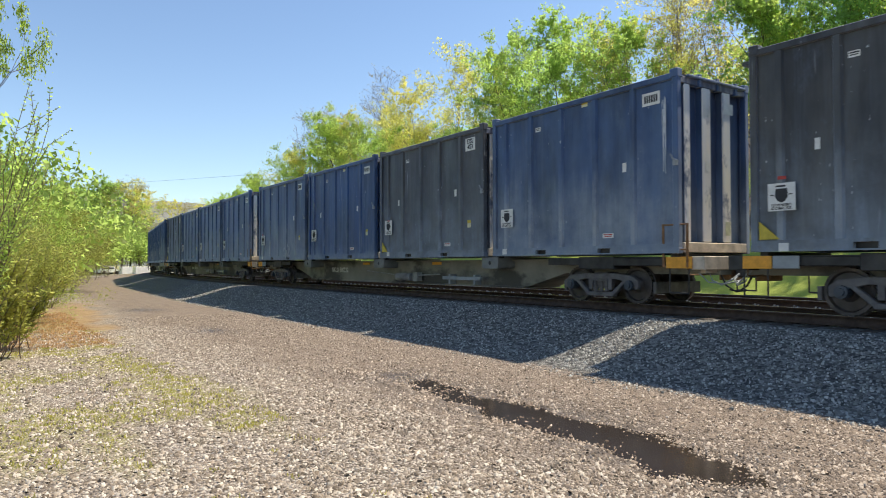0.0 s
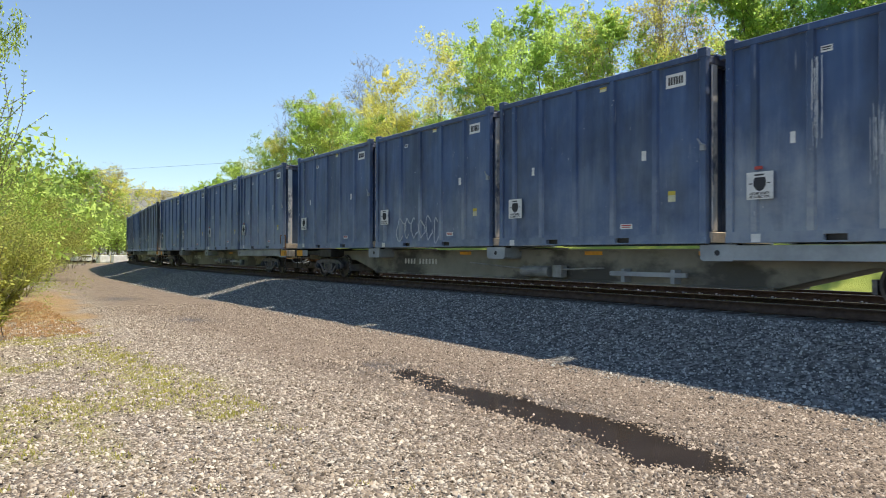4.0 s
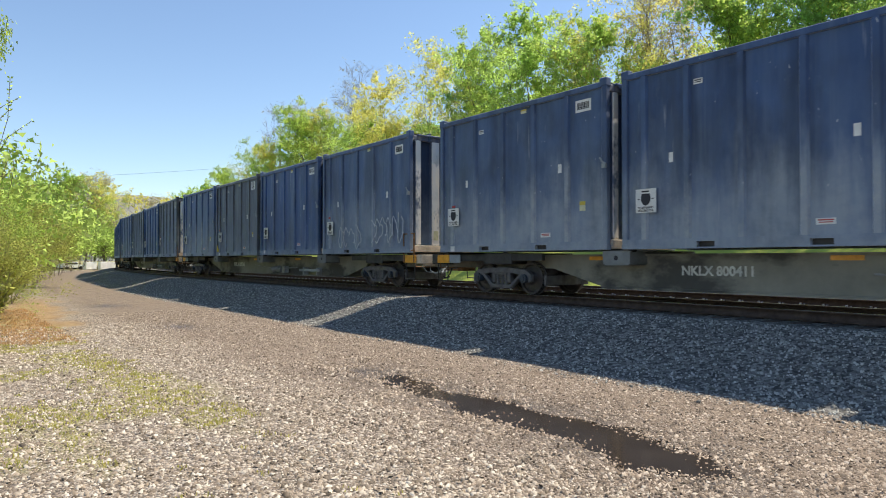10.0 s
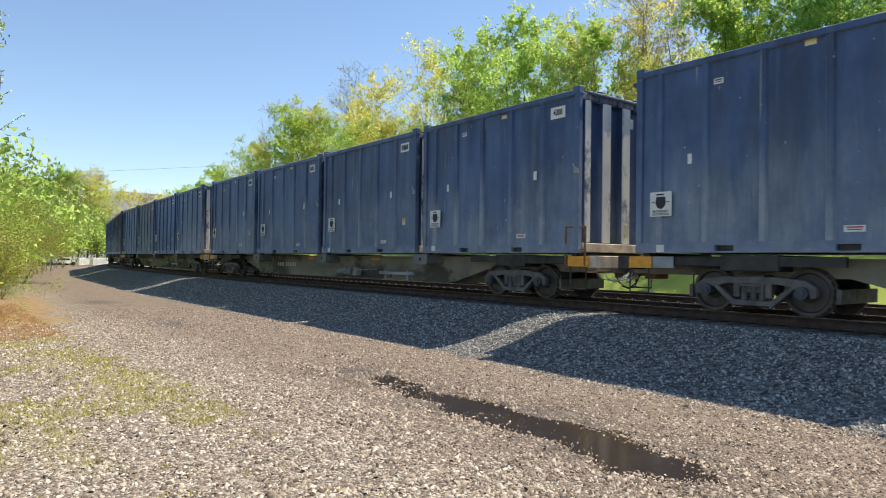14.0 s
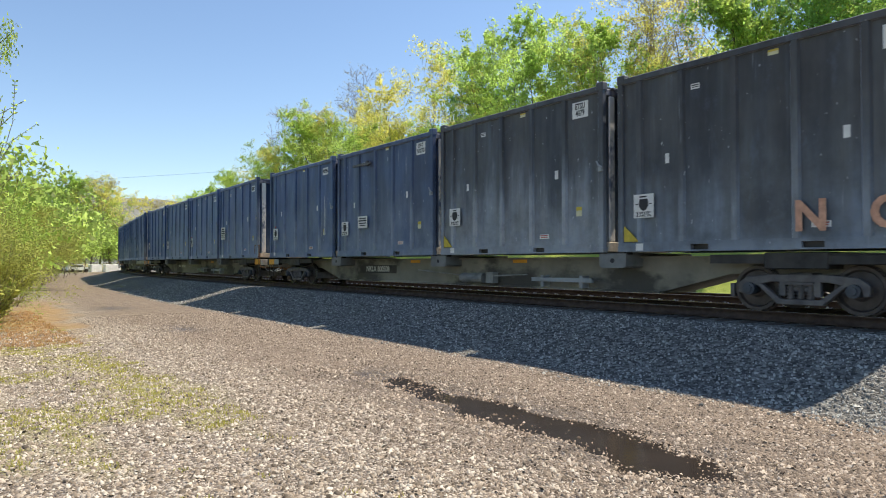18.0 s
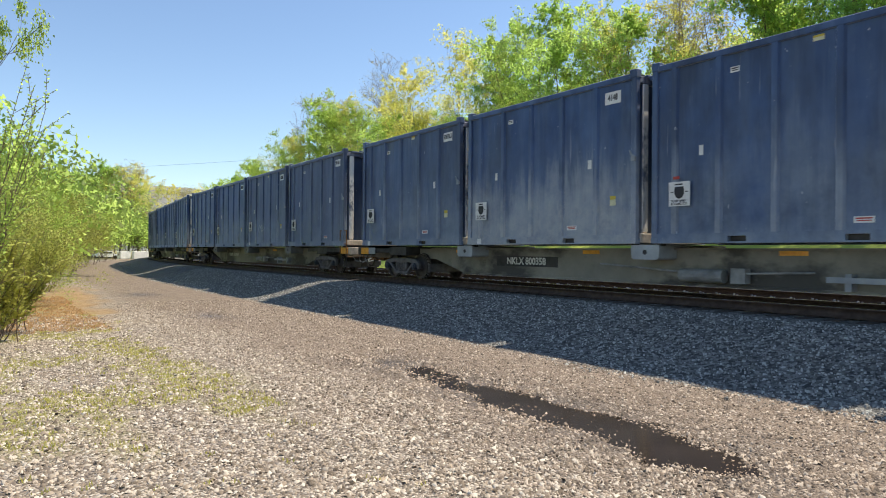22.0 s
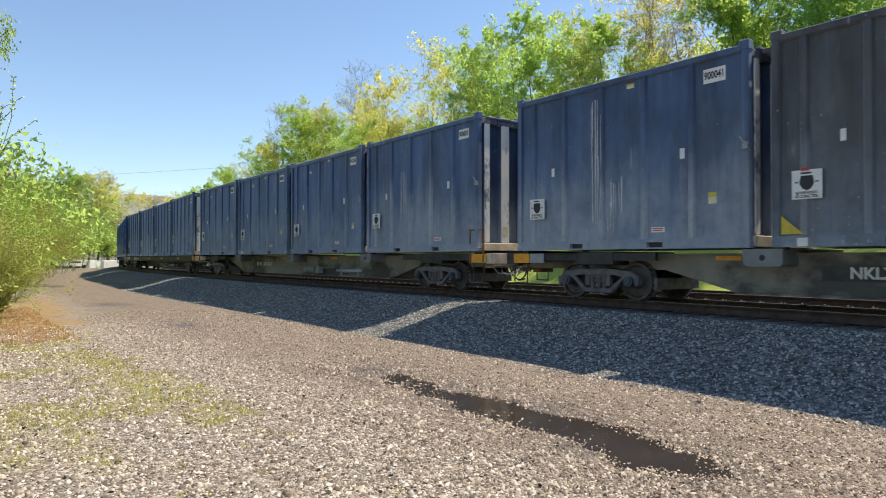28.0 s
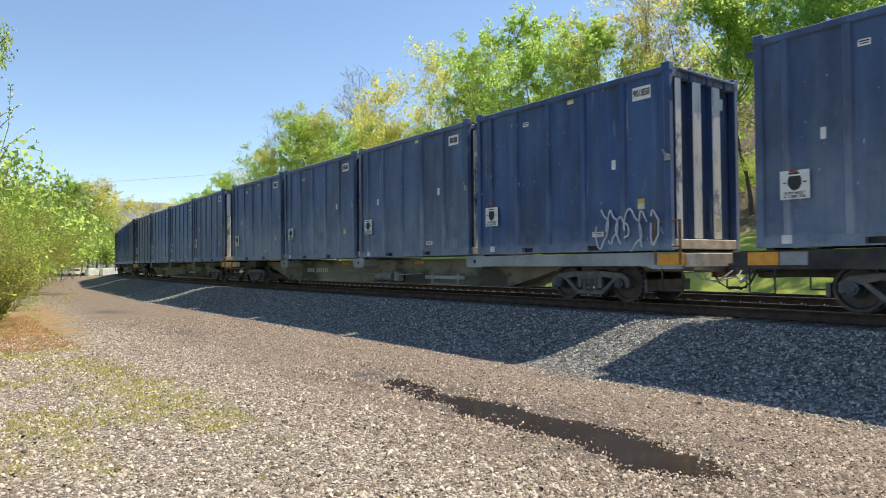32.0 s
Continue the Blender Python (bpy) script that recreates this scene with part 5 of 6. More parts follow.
def tree_proto(seed, height, leaf_mat, per, size, trunk=0.16, depth=3, bare=0.28, name="tree", spread=0.75, reach=0.15, twigs=TWIGS, least=0.010, bark="brown"):
    rnd, rng = random.Random(seed), np.random.default_rng(seed)
    paths, tips = [], []
    t = new(name)
    p, d, r = Vector((0, 0, -0.3)), Vector((0, 0, 1)), trunk
    stem = [(p.copy(), r * 1.25)]
    n = 9
    for i in range(n):
        d = (d + Vector((rnd.gauss(0, 0.06), rnd.gauss(0, 0.06), 0.05))).normalized()
        p = p + d * height * 0.93 / n
        r = trunk * (1 - 0.88 * (i + 1) / n)
        stem.append((p.copy(), max(r, 0.02)))
        f = (i + 1) / n
        if f > bare:
            for k in range(2 if i < n - 1 else 3):
                an = rnd.uniform(0, 6.28)
                ln = height * (0.30 * (1 - 0.55 * f) + 0.04) * rnd.uniform(0.7, 1.25)
                grow(rnd, p, (math.cos(an), math.sin(an), rnd.uniform(0.3, 1.0) * (0.6 + f)), ln, r * 0.6, depth - 1, paths, tips, spread, 0.4, (3, 5), twigs, least)
    V, Fc = limb_tubes([stem], 8)
    V2, F2 = limb_tubes(paths, 3)
    o = len(V)
    me = fast_mesh("trunk", V + V2, Fc + [tuple(i + o for i in f) for f in F2], M_BARK if bark == "brown" else M_BARK_GREY)
    part("trunk", me, None, t, "branched bark-covered trunk")
    if per:
        V, Fc = leaves(rng, tips, per, size, reach)
        part("crown", fast_mesh("crown", V, Fc, leaf_mat), None, t, "loose spring leaves")
    return t


def shrub_proto(seed, height, leaf_mat, per, size, stems=7, name="bush", depth=2, reach=0.25, lean=0.5):
    rnd, rng = random.Random(seed), np.random.default_rng(seed)
    paths, tips = [], []
    t = new(name)
    for k in range(stems):
        an = 2 * math.pi * (k + rnd.random()) / stems
        out = rnd.uniform(0.1, lean)
        grow(rnd, (math.cos(an) * 0.3 * height * 0.3, math.sin(an) * 0.3 * height * 0.3, -0.1), (math.cos(an) * out, math.sin(an) * out, 1.0), height * rnd.uniform(0.55, 0.8), 0.006 * height, depth, paths, tips, 0.6, 0.3, (3, 5), 0.8 if "bush" not in name or stems > 8 else 0.3)
    V, Fc = limb_tubes(paths, 3)
    part("stem", fast_mesh("stem", V, Fc, M_TWIG), None, t, "thin brown stems")
    V, Fc = leaves(rng, tips, per, size, reach)
    part("foliage", fast_mesh("foliage", V, Fc, leaf_mat), None, t, "small spring leaves")
    return t


def shoots_proto(seed, count, height, lean, leaf_mat):
    """Long whips that lean out to one side, with leaves in rows along their twigs."""
    rnd = random.Random(seed)
    t = new("bush")
    V, Q = [], []
    paths = []

    def leaf(p, d, size):
        side = d.cross(Vector((rnd.gauss(0, 0.3), rnd.gauss(0, 0.3), 1))).normalized()
        for sg in (-1, 1):
            out = (side * sg + d * 0.7 + Vector((0, 0, rnd.uniform(-0.3, 0.2)))).normalized()
            wide = out.cross(Vector((rnd.gauss(0, 1), rnd.gauss(0, 1), rnd.gauss(0, 1)))).normalized() * size * 0.28
            o = len(V)
            V.extend(tuple(v) for v in (p, p + out * size * 0.5 + wide, p + out * size, p + out * size * 0.5 - wide))
            Q.append((o, o + 1, o + 2, o + 3))

    for n in range(count):
        h = height * rnd.uniform(0.6, 1.02)
        an = rnd.gauss(0, 0.55)
        far = lean * rnd.uniform(0.5, 1.2) * (h / height)
        x0, y0 = rnd.uniform(-0.35, 0.2), rnd.uniform(-0.5, 0.5)
        pts = []
        for i in range(11):
            f = i / 10
            pts.append((Vector((x0 + math.cos(an) * far * f ** 1.4 + rnd.gauss(0, 0.02), y0 + math.sin(an) * far * f ** 1.4 + rnd.gauss(0, 0.02), -0.1 + h * f)), max(0.005, 0.016 * (1 - 0.8 * f) * (height / 4) ** 0.5)))
        paths.append(pts)
        for i in range(3, 10):
            for m in range(2):
                p = pts[i][0].lerp(pts[i + 1][0], rnd.random())
                d = (pts[i + 1][0] - pts[i][0]).normalized()
                d = (d + Vector((rnd.gauss(0.25, 0.5), rnd.gauss(0, 0.5), rnd.gauss(0, 0.25)))).normalized()
                ln = height * rnd.uniform(0.07, 0.17)
                q = [(p + d * ln * k / 4 + Vector((0, 0, 0.05 * ln * k)), 0.005) for k in range(5)]
                paths.append(q)
                for k in range(9):
                    leaf(q[0][0].lerp(q[-1][0], 0.2 + 0.8 * k / 8), d, rnd.uniform(0.05, 0.085))
        d = (pts[-1][0] - pts[-2][0]).normalized()
        for k in range(14):
            leaf(pts[-4][0].lerp(pts[-1][0], k / 13), d, rnd.uniform(0.05, 0.08))
    V2, F2 = limb_tubes(paths, 4)
    part("stem", fast_mesh("stem", V2, F2, M_TWIG), None, t, "thin brown stems")
    part("foliage", fast_mesh("foliage", V, Q, leaf_mat), None, t, "small spring leaves")
    return t


M_TWIG = plain("twig", (0.17, 0.12, 0.085), 0.9, spread=0.3, scale=5, bump=0.3)
M_LEAF_BRIGHT = leaf_material("leaf_bright_green", (0.155, 0.215, 0.032), (0.205, 0.25, 0.040))
M_LEAF_OLIVE = leaf_material("leaf_olive", (0.155, 0.168, 0.032), (0.205, 0.20, 0.040))

TREES = {
    "green": tree_proto(1, 14.0, M_LEAF, 26, 0.105),
    "green_b": tree_proto(2, 14.0, M_LEAF_BRIGHT, 23, 0.105),
    "yellow": tree_proto(3, 14.0, M_LEAF_YELLOW, 21, 0.085, bark="grey"),
    "yellow_b": tree_proto(4, 14.0, M_LEAF_YELLOW, 14, 0.085, bark="grey"),
    "deep": tree_proto(5, 14.0, M_LEAF_DEEP, 26, 0.105),
    "bud": tree_proto(6, 14.0, M_LEAF_BUD, 10, 0.085, twigs=0.3, least=0.012, bark="grey"),
    "bare": tree_proto(7, 14.0, M_LEAF_BUD, 1, 0.07, twigs=0.45, least=0.015, bark="grey"),
    "back_green": tree_proto(8, 14.0, M_LEAF, 13, 0.23, depth=2, reach=0.3),
    "back_deep": tree_proto(9, 14.0, M_LEAF_DEEP, 13, 0.23, depth=2, reach=0.3),
    "back_yellow": tree_proto(10, 14.0, M_LEAF_OLIVE, 12, 0.23, depth=2, reach=0.3),
    "roadside": tree_proto(11, 9.5, M_LEAF_BRIGHT, 150, 0.048, trunk=0.08, bare=0.40, reach=0.12, twigs=0.6),
    "olive_bush": shrub_proto(12, 5.0, M_LEAF_OLIVE, 92, 0.046, 13, reach=0.18),
    "green_bush": shrub_proto(13, 5.0, M_LEAF_BRIGHT, 20, 0.115, 7, reach=0.19),
    "deep_bush": shrub_proto(14, 5.0, M_LEAF, 20, 0.115, 7, reach=0.19),
    "mixed_bush": shrub_proto(17, 5.0, M_LEAF_BRIGHT, 80, 0.042, 11, reach=0.18),
    "shoots": shoots_proto(15, 9, 4.6, 1.45, M_LEAF),
    "low_bush": shoots_proto(16, 11, 1.7, 1.1, M_LEAF_OLIVE),
}
TREE_WORDS = {"mixed_bush": "leafy light green bush with thin stems", "green": "fresh green broadleaf tree in spring leaf", "green_b": "bright green broadleaf tree in spring leaf", "yellow": "yellow-green tree in young leaf",
              "yellow_b": "airy yellow-green tree in young leaf", "deep": "dense deep green tree", "bud": "budding tree with sparse brownish leaves", "bare": "nearly bare grey tree",
              "back_green": "green tree deep in the wood", "back_deep": "dark green tree deep in the wood", "back_yellow": "olive-green tree deep in the wood",
              "roadside": "leafy young tree at the yard's edge", "olive_bush": "twiggy olive-yellow bush at the yard's edge", "green_bush": "bright green bush at the yard's edge",
              "deep_bush": "full green bush at the yard's edge", "shoots": "leaning bush with long whips in young leaf", "low_bush": "low straggling bush with thin stems"}
PROTO_HEIGHT = {"mixed_bush": 5.0, "roadside": 9.5, "olive_bush": 5.0, "green_bush": 5.0, "deep_bush": 5.0, "shoots": 4.6, "low_bush": 1.7}


def plant(kind, x, y, z, height, rnd, group="trees on the hillside", wide=1.0, turn=None):
    k = height / PROTO_HEIGHT.get(kind, 14.0)
    t = copy_thing(TREES[kind], pose(x, y, z - 0.05, 0, 0, rnd.uniform(0, 360) if turn is None else turn))
    t.scale = (k * wide, k * wide, k)
    low = "bush" in kind or kind == "shoots"
    tagged(t, TREE_WORDS[kind], "bush" if low else "tree", group)
    return t


def on_slope(kind, s, c, height, rnd, wide=1.0):
    x, y = (float(v) for v in on_track(s, c))
    return plant(kind, x, y, float(ground_z(s, c)), height, rnd, wide=wide)


# the trees along the foot of the slope: kind, place along the line, beyond it, height
FAR_EDGE = [
    ("green", 161.5, 8.0, 13.01), ("green", 157.5, 10.9, 13.38), ("green", 153.2, 13.6, 13.52), ("green_b", 150, 15.3, 12.69), ("green_b", 151, 17.3, 15.2),
    ("green_b", 144.2, 19.0, 16.54), ("green", 141.8, 21.3, 16.6), ("bud", 144.8, 23.8, 20.6), ("bare", 148.5, 22.8, 22.0), ("green", 138.8, 25.8, 18.1),
    ("green_b", 133.8, 26.7, 17.75), ("yellow", 128.8, 27.8, 16.7), ("bare", 128.8, 30.8, 21.8), ("bare", 132.8, 29.8, 21.2), ("yellow_b", 118, 30.2, 15.7),
    ("green_b", 136.8, 24.1, 16.5), ("yellow", 138.8, 19.2, 15.2), ("green_b", 123.8, 28.2, 14.9), ("yellow", 119.5, 29.5, 14.6), ("yellow_b", 98, 23, 14.5),
    ("yellow", 93.8, 24, 15.2), ("yellow", 91.8, 26, 17.0), ("yellow_b", 81.8, 23, 13.6), ("deep", 82.8, 27, 12.75), ("green_b", 77.8, 25, 14.8),
]
# and of its near end
NEAR_EDGE = [
    ("green", 76, 26, 16.9), ("green_b", 69.5, 24, 13.22), ("green", 69.2, 22, 13.4), ("yellow_b", 65.8, 23, 13.1), ("green", 64, 24, 13.3),
    ("bud", 62.2, 24, 15.4), ("yellow_b", 60.5, 25, 14.74), ("bud", 58.8, 26, 13.8), ("green", 55, 23, 12.5), ("deep", 53.5, 24, 13.5),
    ("green_b", 52.5, 26, 12.5), ("deep", 49.5, 23, 13.2), ("deep", 49.5, 27, 12.7), ("green", 46.5, 24, 12.9), ("deep", 44.5, 23, 12.3),
    ("green_b", 43.2, 25, 11.9), ("green_b", 85, 22.5, 10), ("green_b", 73, 22, 10), ("yellow", 60, 22.5, 10), ("yellow", 93, 23, 11),
    ("green", 99, 24, 12), ("green", 108, 25, 12), ("green", 35, 24, 14), ("yellow", 29, 25, 14), ("green", 23, 23, 14),
]



def make_woods():
    rnd = random.Random(21)
    for kind, s, c, h in FAR_EDGE + NEAR_EDGE:
        on_slope(kind, s, c, h, rnd, rnd.uniform(0.85, 1.0))
    s = 12.0
    while s < 170:
        on_slope(rnd.choice(("back_green", "back_deep", "back_yellow", "back_green")), s + rnd.uniform(-1.5, 1.5), rnd.uniform(30, 34), rnd.uniform(8, 11), rnd)
        if rnd.random() < 0.35:
            on_slope(rnd.choice(("back_green", "back_deep", "back_yellow")), s + rnd.uniform(-2, 2), rnd.uniform(37, 43), rnd.uniform(7, 10), rnd)
        s += rnd.uniform(3.6, 5.2)
    # undergrowth at the edge of the lawn
    for n in range(26):
        on_slope(rnd.choice(("green_bush", "deep_bush")), 36 + n * 3.4 + rnd.uniform(-1, 1), rnd.uniform(22, 24.5), rnd.uniform(2.0, 4.0), rnd)
    # far end of the yard
    for n in range(16):
        plant(rnd.choice(("green_bush", "deep_bush", "green_bush")), -84 + n * 2.4 + rnd.uniform(-1, 1), 129 + 0.45 * n * 2.4 + rnd.uniform(2, 5), 0.0, rnd.uniform(4.5, 8), rnd, "bushes at the end of the yard")
    for kind, x, y, h in (("green", -86, 132, 15.98), ("green_b", -80, 134, 16), ("green", -76.5, 136, 17), ("yellow", -73, 139, 17), ("green_b", -69, 141, 15), ("green", -74.7, 130, 17.75), ("yellow_b", -71, 132, 16.92), ("bud", -68, 134, 17.27), ("yellow", -65.5, 137, 14.11), ("bud", -62, 141, 13.6), ("deep", -79, 128, 13.64),
                          ("green_b", -76, 124, 10), ("bare", -78, 132, 16.92), ("yellow", -60, 146, 14),
                          ("green", -84, 126, 14), ("yellow", -90, 124, 14.1), ("green_b", -97, 120, 15), ("green", -57, 152, 14), ("yellow_b", -52, 160, 15), ("green", -46, 166, 14)):
        plant(kind, x, y, 0.0, h, rnd, "trees at the end of the yard", 1.15)


def make_verge():
    rnd = random.Random(33)
    g = "bushes along the yard"
    plant("roadside", -9.55, 11.3, 0.1, 9.8, rnd, g, 0.47)
    # bearing from the yard's corner, distance, height
    for kind, turn, far, h, wide in (("olive_bush", 36.6, 16.0, 2.1, 1.1), ("mixed_bush", 35.4, 20.5, 2.4, 0.95), ("mixed_bush", 34.9, 29.0, 3.1, 0.95), ("deep_bush", 33.2, 54.0, 5.4, 1.1),
                                     ("olive_bush", 37.8, 21.0, 3.0, 1.0), ("olive_bush", 34.2, 26.0, 2.5, 1.0), 
                                     ("olive_bush", 33.4, 32.0, 2.9, 1.0), ("green_bush", 34.4, 36.0, 4.2, 0.9), ("green_bush", 32.7, 44.0, 3.6, 1.0),
                                     ("olive_bush", 32.0, 50.0, 3.6, 1.1), ("green_bush", 31.6, 62.0, 5.0, 0.9), ("deep_bush", 30.9, 74.0, 5.2, 0.9), ("green_bush", 30.2, 88.0, 5.2, 0.9),
                                     ("green_bush", 29.5, 106.0, 5.6, 0.9), ("deep_bush", 28.9, 128.0, 6.4, 1.2), ("green_bush", 29.9, 138.0, 8.0, 1.2), ("deep_bush", 28.2, 146.0, 7.4, 1.2), ("green_bush", 27.4, 148.0, 6.6, 1.2), ("deep_bush", 26.6, 150.0, 7.0, 1.2), ("green_bush", 30.6, 128.0, 7.6, 1.2)):
        plant(kind, -math.sin(radians(turn)) * far, math.cos(radians(turn)) * far, 0.05, h, rnd, g, wide)
    for kind, turn, far, h, way in (("shoots", 38.0, 13.2, 4.2, 0.0), ("low_bush", 36.6, 14.6, 1.9, -6.0), ("low_bush", 36.0, 16.6, 1.8, -20.0)):
        plant(kind, -math.sin(radians(turn)) * far, math.cos(radians(turn)) * far, 0.05, h, rnd, g, 1.0, way)
    s = 58.0
    while s < 135:
        lean = np.interp(s, (58, 70, 97, 120, 140), (-12.6, -11.2, -9.6, -9.6, -12))
        plant(rnd.choice(("green_bush", "green_bush", "deep_bush")), *(float(v) for v in on_track(s, lean - rnd.uniform(0.6, 1.8))), 0.0, rnd.uniform(3.2, 4.8), rnd, g)
        plant(rnd.choice(("green_bush", "deep_bush", "green_bush")), *(float(v) for v in on_track(s + 2, lean - rnd.uniform(3.5, 5.5))), 0.2, rnd.uniform(4.5, 6.8), rnd, g)
        s += rnd.uniform(3.0, 4.4)


make_woods()
make_verge()
for o in TREES.values():
    for q in [*o.children_recursive, o]:
        bpy.data.objects.remove(q)


# ---- loose stones ----
def stones(name, label, n, pick, lo, hi, flat, mat, seed, chips=True):
    """Broken stones lying on the ground; pick gives their places along and beside the line."""
    rng = np.random.default_rng(seed)
    s, c = pick(rng, n)
    n = len(s)
    x, y = on_track(s, c)
    z = ground_z(s, c)
    size = lo * (hi / lo) ** (rng.random(n) ** 1.6)
    if chips:
        # split chips: a sloping ridge over a four-cornered foot
        foot = np.array([(-1, -1, -0.5), (1, -1, -0.5), (1, 1, -0.5), (-1, 1, -0.5), (-0.5, 0, 1), (0.5, 0, 1)], float)
        V = foot[None] * rng.uniform(0.5, 1.05, (n, 6, 3))
        V[:, 4:, 1] += rng.uniform(-0.6, 0.6, (n, 1))
        V[:, 4:, 2] *= rng.uniform(0.3, 1.3, (n, 2))
        q = np.array([(0, 1, 5), (0, 5, 4), (1, 2, 5), (2, 3, 4), (2, 4, 5), (3, 0, 4)])
    else:
        cube = np.array([(-1, -1, -1), (1, -1, -1), (1, 1, -1), (-1, 1, -1), (-1, -1, 1), (1, -1, 1), (1, 1, 1), (-1, 1, 1)], float)
        V = cube[None] * rng.uniform(0.35, 1.05, (n, 8, 3))
        V[:, 4:, :2] *= rng.uniform(0.4, 0.95, (n, 1, 1))
        q = np.array([(4, 5, 6, 7), (0, 1, 5, 4), (1, 2, 6, 5), (2, 3, 7, 6), (3, 0, 4, 7)])
    V = V * np.stack([np.ones(n), rng.uniform(0.5, 0.95, n), rng.uniform(*flat, n)], -1)[:, None] * size[:, None, None]
    an, tilt = rng.uniform(0, 6.283, n), rng.normal(0, 0.38, n)
    X, Y, Z = V[..., 0], V[..., 1], V[..., 2]
    ct, st_ = np.cos(tilt)[:, None], np.sin(tilt)[:, None]
    X, Z = X * ct - Z * st_, X * st_ + Z * ct
    ca, sa = np.cos(an)[:, None], np.sin(an)[:, None]
    X, Y = X * ca - Y * sa, X * sa + Y * ca
    P = np.stack([X + x[:, None], Y + y[:, None], Z + (z + size * 0.2)[:, None]], -1).reshape(-1, 3)
    Fc = (q[None] + V.shape[1] * np.arange(n)[:, None, None]).reshape(-1, q.shape[1])
    return tagged(new(name, fast_mesh(name, P, Fc, mat)), label, "stones", kind="stuff")


def near_field(c0, c1, s0, s1, power, keep=None):
    """Places spread over a stretch of ground, denser towards the near end."""
    def pick(rng, n):
        s = s0 + (s1 - s0) * rng.random(n) ** power
        c = rng.uniform(c0, c1, n)
        if keep is not None:
            k = rng.random(n) < keep(s, c)
            s, c = s[k], c[k]
        return s, c
    return pick


def pale_share(s, c):
    return smooth(-8.0, -9.8, c + 0.3 * wave(s * 1.3, c * 1.7, 4.0))


def toe_share(s, c):
    return smooth(-5.55, -4.75, c + 0.22 * wave(s * 1.1, c * 1.4, 6.0))


def rut_share(s, c):
    d = np.abs(rut_off(s, c) + 0.08)
    return np.where(d < 0.34, 0.30, 0.9) * smooth(0.9, 0.45, d) * smooth(-0.2, 0.5, wave(s * 2.3, c * 3.0, 8.0))


stones("gravel", "pale crushed gravel of the yard", 100000, near_field(-14.0, -8.0, 35.5, 54, 1.9, pale_share), 0.008, 0.032, (0.4, 0.9), M_GRAVEL, 41)
stones("road_gravel", "brown trodden gravel of the road", 82000, near_field(-9.8, -5.0, 35.5, 58, 1.8), 0.007, 0.027, (0.4, 0.9), M_ROADSTONE, 42)
stones("puddle_stones", "loose wet stones in and round the puddle", 30000, near_field(-8.9, -6.8, 36.2, 44.5, 1.0, rut_share), 0.009, 0.034, (0.6, 1.0), M_ROADSTONE, 44)
stones("ballast", "blue-grey crushed stone ballast", 34000, near_field(-5.6, -1.75, 34.5, 76, 1.6, toe_share), 0.014, 0.034, (0.55, 1.0), M_BALLAST, 43, False)


def blades(name, label, n, pick, lo, hi, mat, seed):
    rng = np.random.default_rng(seed)
    s, c = pick(rng, n)
    # blades gather in tufts
    s, c = np.repeat(s, 9) + rng.normal(0, 0.035, len(s) * 9), np.repeat(c, 9) + rng.normal(0, 0.035, len(c) * 9)
    x, y = on_track(s, c)
    z = ground_z(s, c)
    m = len(s)
    h = rng.uniform(lo, hi, m)
    an = rng.uniform(0, 6.283, m)
    out = rng.uniform(0.1, 0.7, m) * h
    w = 0.006
    B = np.stack([x, y, z], -1)
    U = np.stack([np.cos(an), np.sin(an), np.zeros(m)], -1)
    W = np.stack([-np.sin(an), np.cos(an), np.zeros(m)], -1) * w
    mid = B + U * out[:, None] * 0.35 + np.array([0, 0, 1]) * h[:, None] * 0.6
    tip = B + U * out[:, None] + np.array([0, 0, 1]) * h[:, None]
    V = np.stack([B - W, B + W, mid + W * 0.8, mid - W * 0.8, tip], 1).reshape(-1, 3)
    o = 5 * np.arange(m)[:, None]
    Fc = np.concatenate([o + np.array([[0, 1, 2]]), o + np.array([[0, 2, 3]]), o + np.array([[3, 2, 4]])])
    return tagged(new(name, fast_mesh(name, V, Fc, mat)), label, "weeds", kind="stuff")


def weed_share(s, c):
    w1, w2 = wave(s * 1.3, c * 1.7, 4.0), wave(s * 0.45, c * 0.6, 7.0)
    return 0.04 + 0.8 * smooth(0.3, 0.8, w1 * 0.7 + w2 * 0.5 + 0.95 * np.exp(-((c + 11.0 + 0.05 * (s - 45)) / 1.1) ** 2) * smooth(41.5, 43.5, s) * smooth(52, 48, s)
                               + 0.9 * smooth(-12.2, -13.2, c) * smooth(39, 42, s))


blades("weeds", "low yellow-green weeds in the gravel", 3800, near_field(-14.5, -10.2, 38, 54, 1.2, weed_share), 0.015, 0.05, M_WEED, 51)
blades("dry_grass", "dry straw-coloured grass at the yard's edge", 1500, near_field(-13.2, -10.6, 50, 62, 1.0), 0.02, 0.06, M_STRAW, 52)


# ---- puddle ----
def make_puddle():
    s = np.arange(36.0, 44.01, 0.12)
    c = np.arange(-8.5, -7.0, 0.12)
    S, C = np.meshgrid(s, c, indexing="ij")
    C = C + 0.04 * (S - 40)
    X, Y = on_track(S, C)
    i = np.arange(S.size).reshape(S.shape)
    q = np.stack([i[:-1, :-1], i[:-1, 1:], i[1:, 1:], i[1:, :-1]], -1).reshape(-1, 4)
    me = fast_mesh("puddle", np.stack([X, Y, np.full_like(X, -0.0225)], -1).reshape(-1, 3), q, M_WATER)
    tagged(new("puddle", me), "long shallow muddy puddle in the wheel rut", "puddle", kind="structure")


make_puddle()


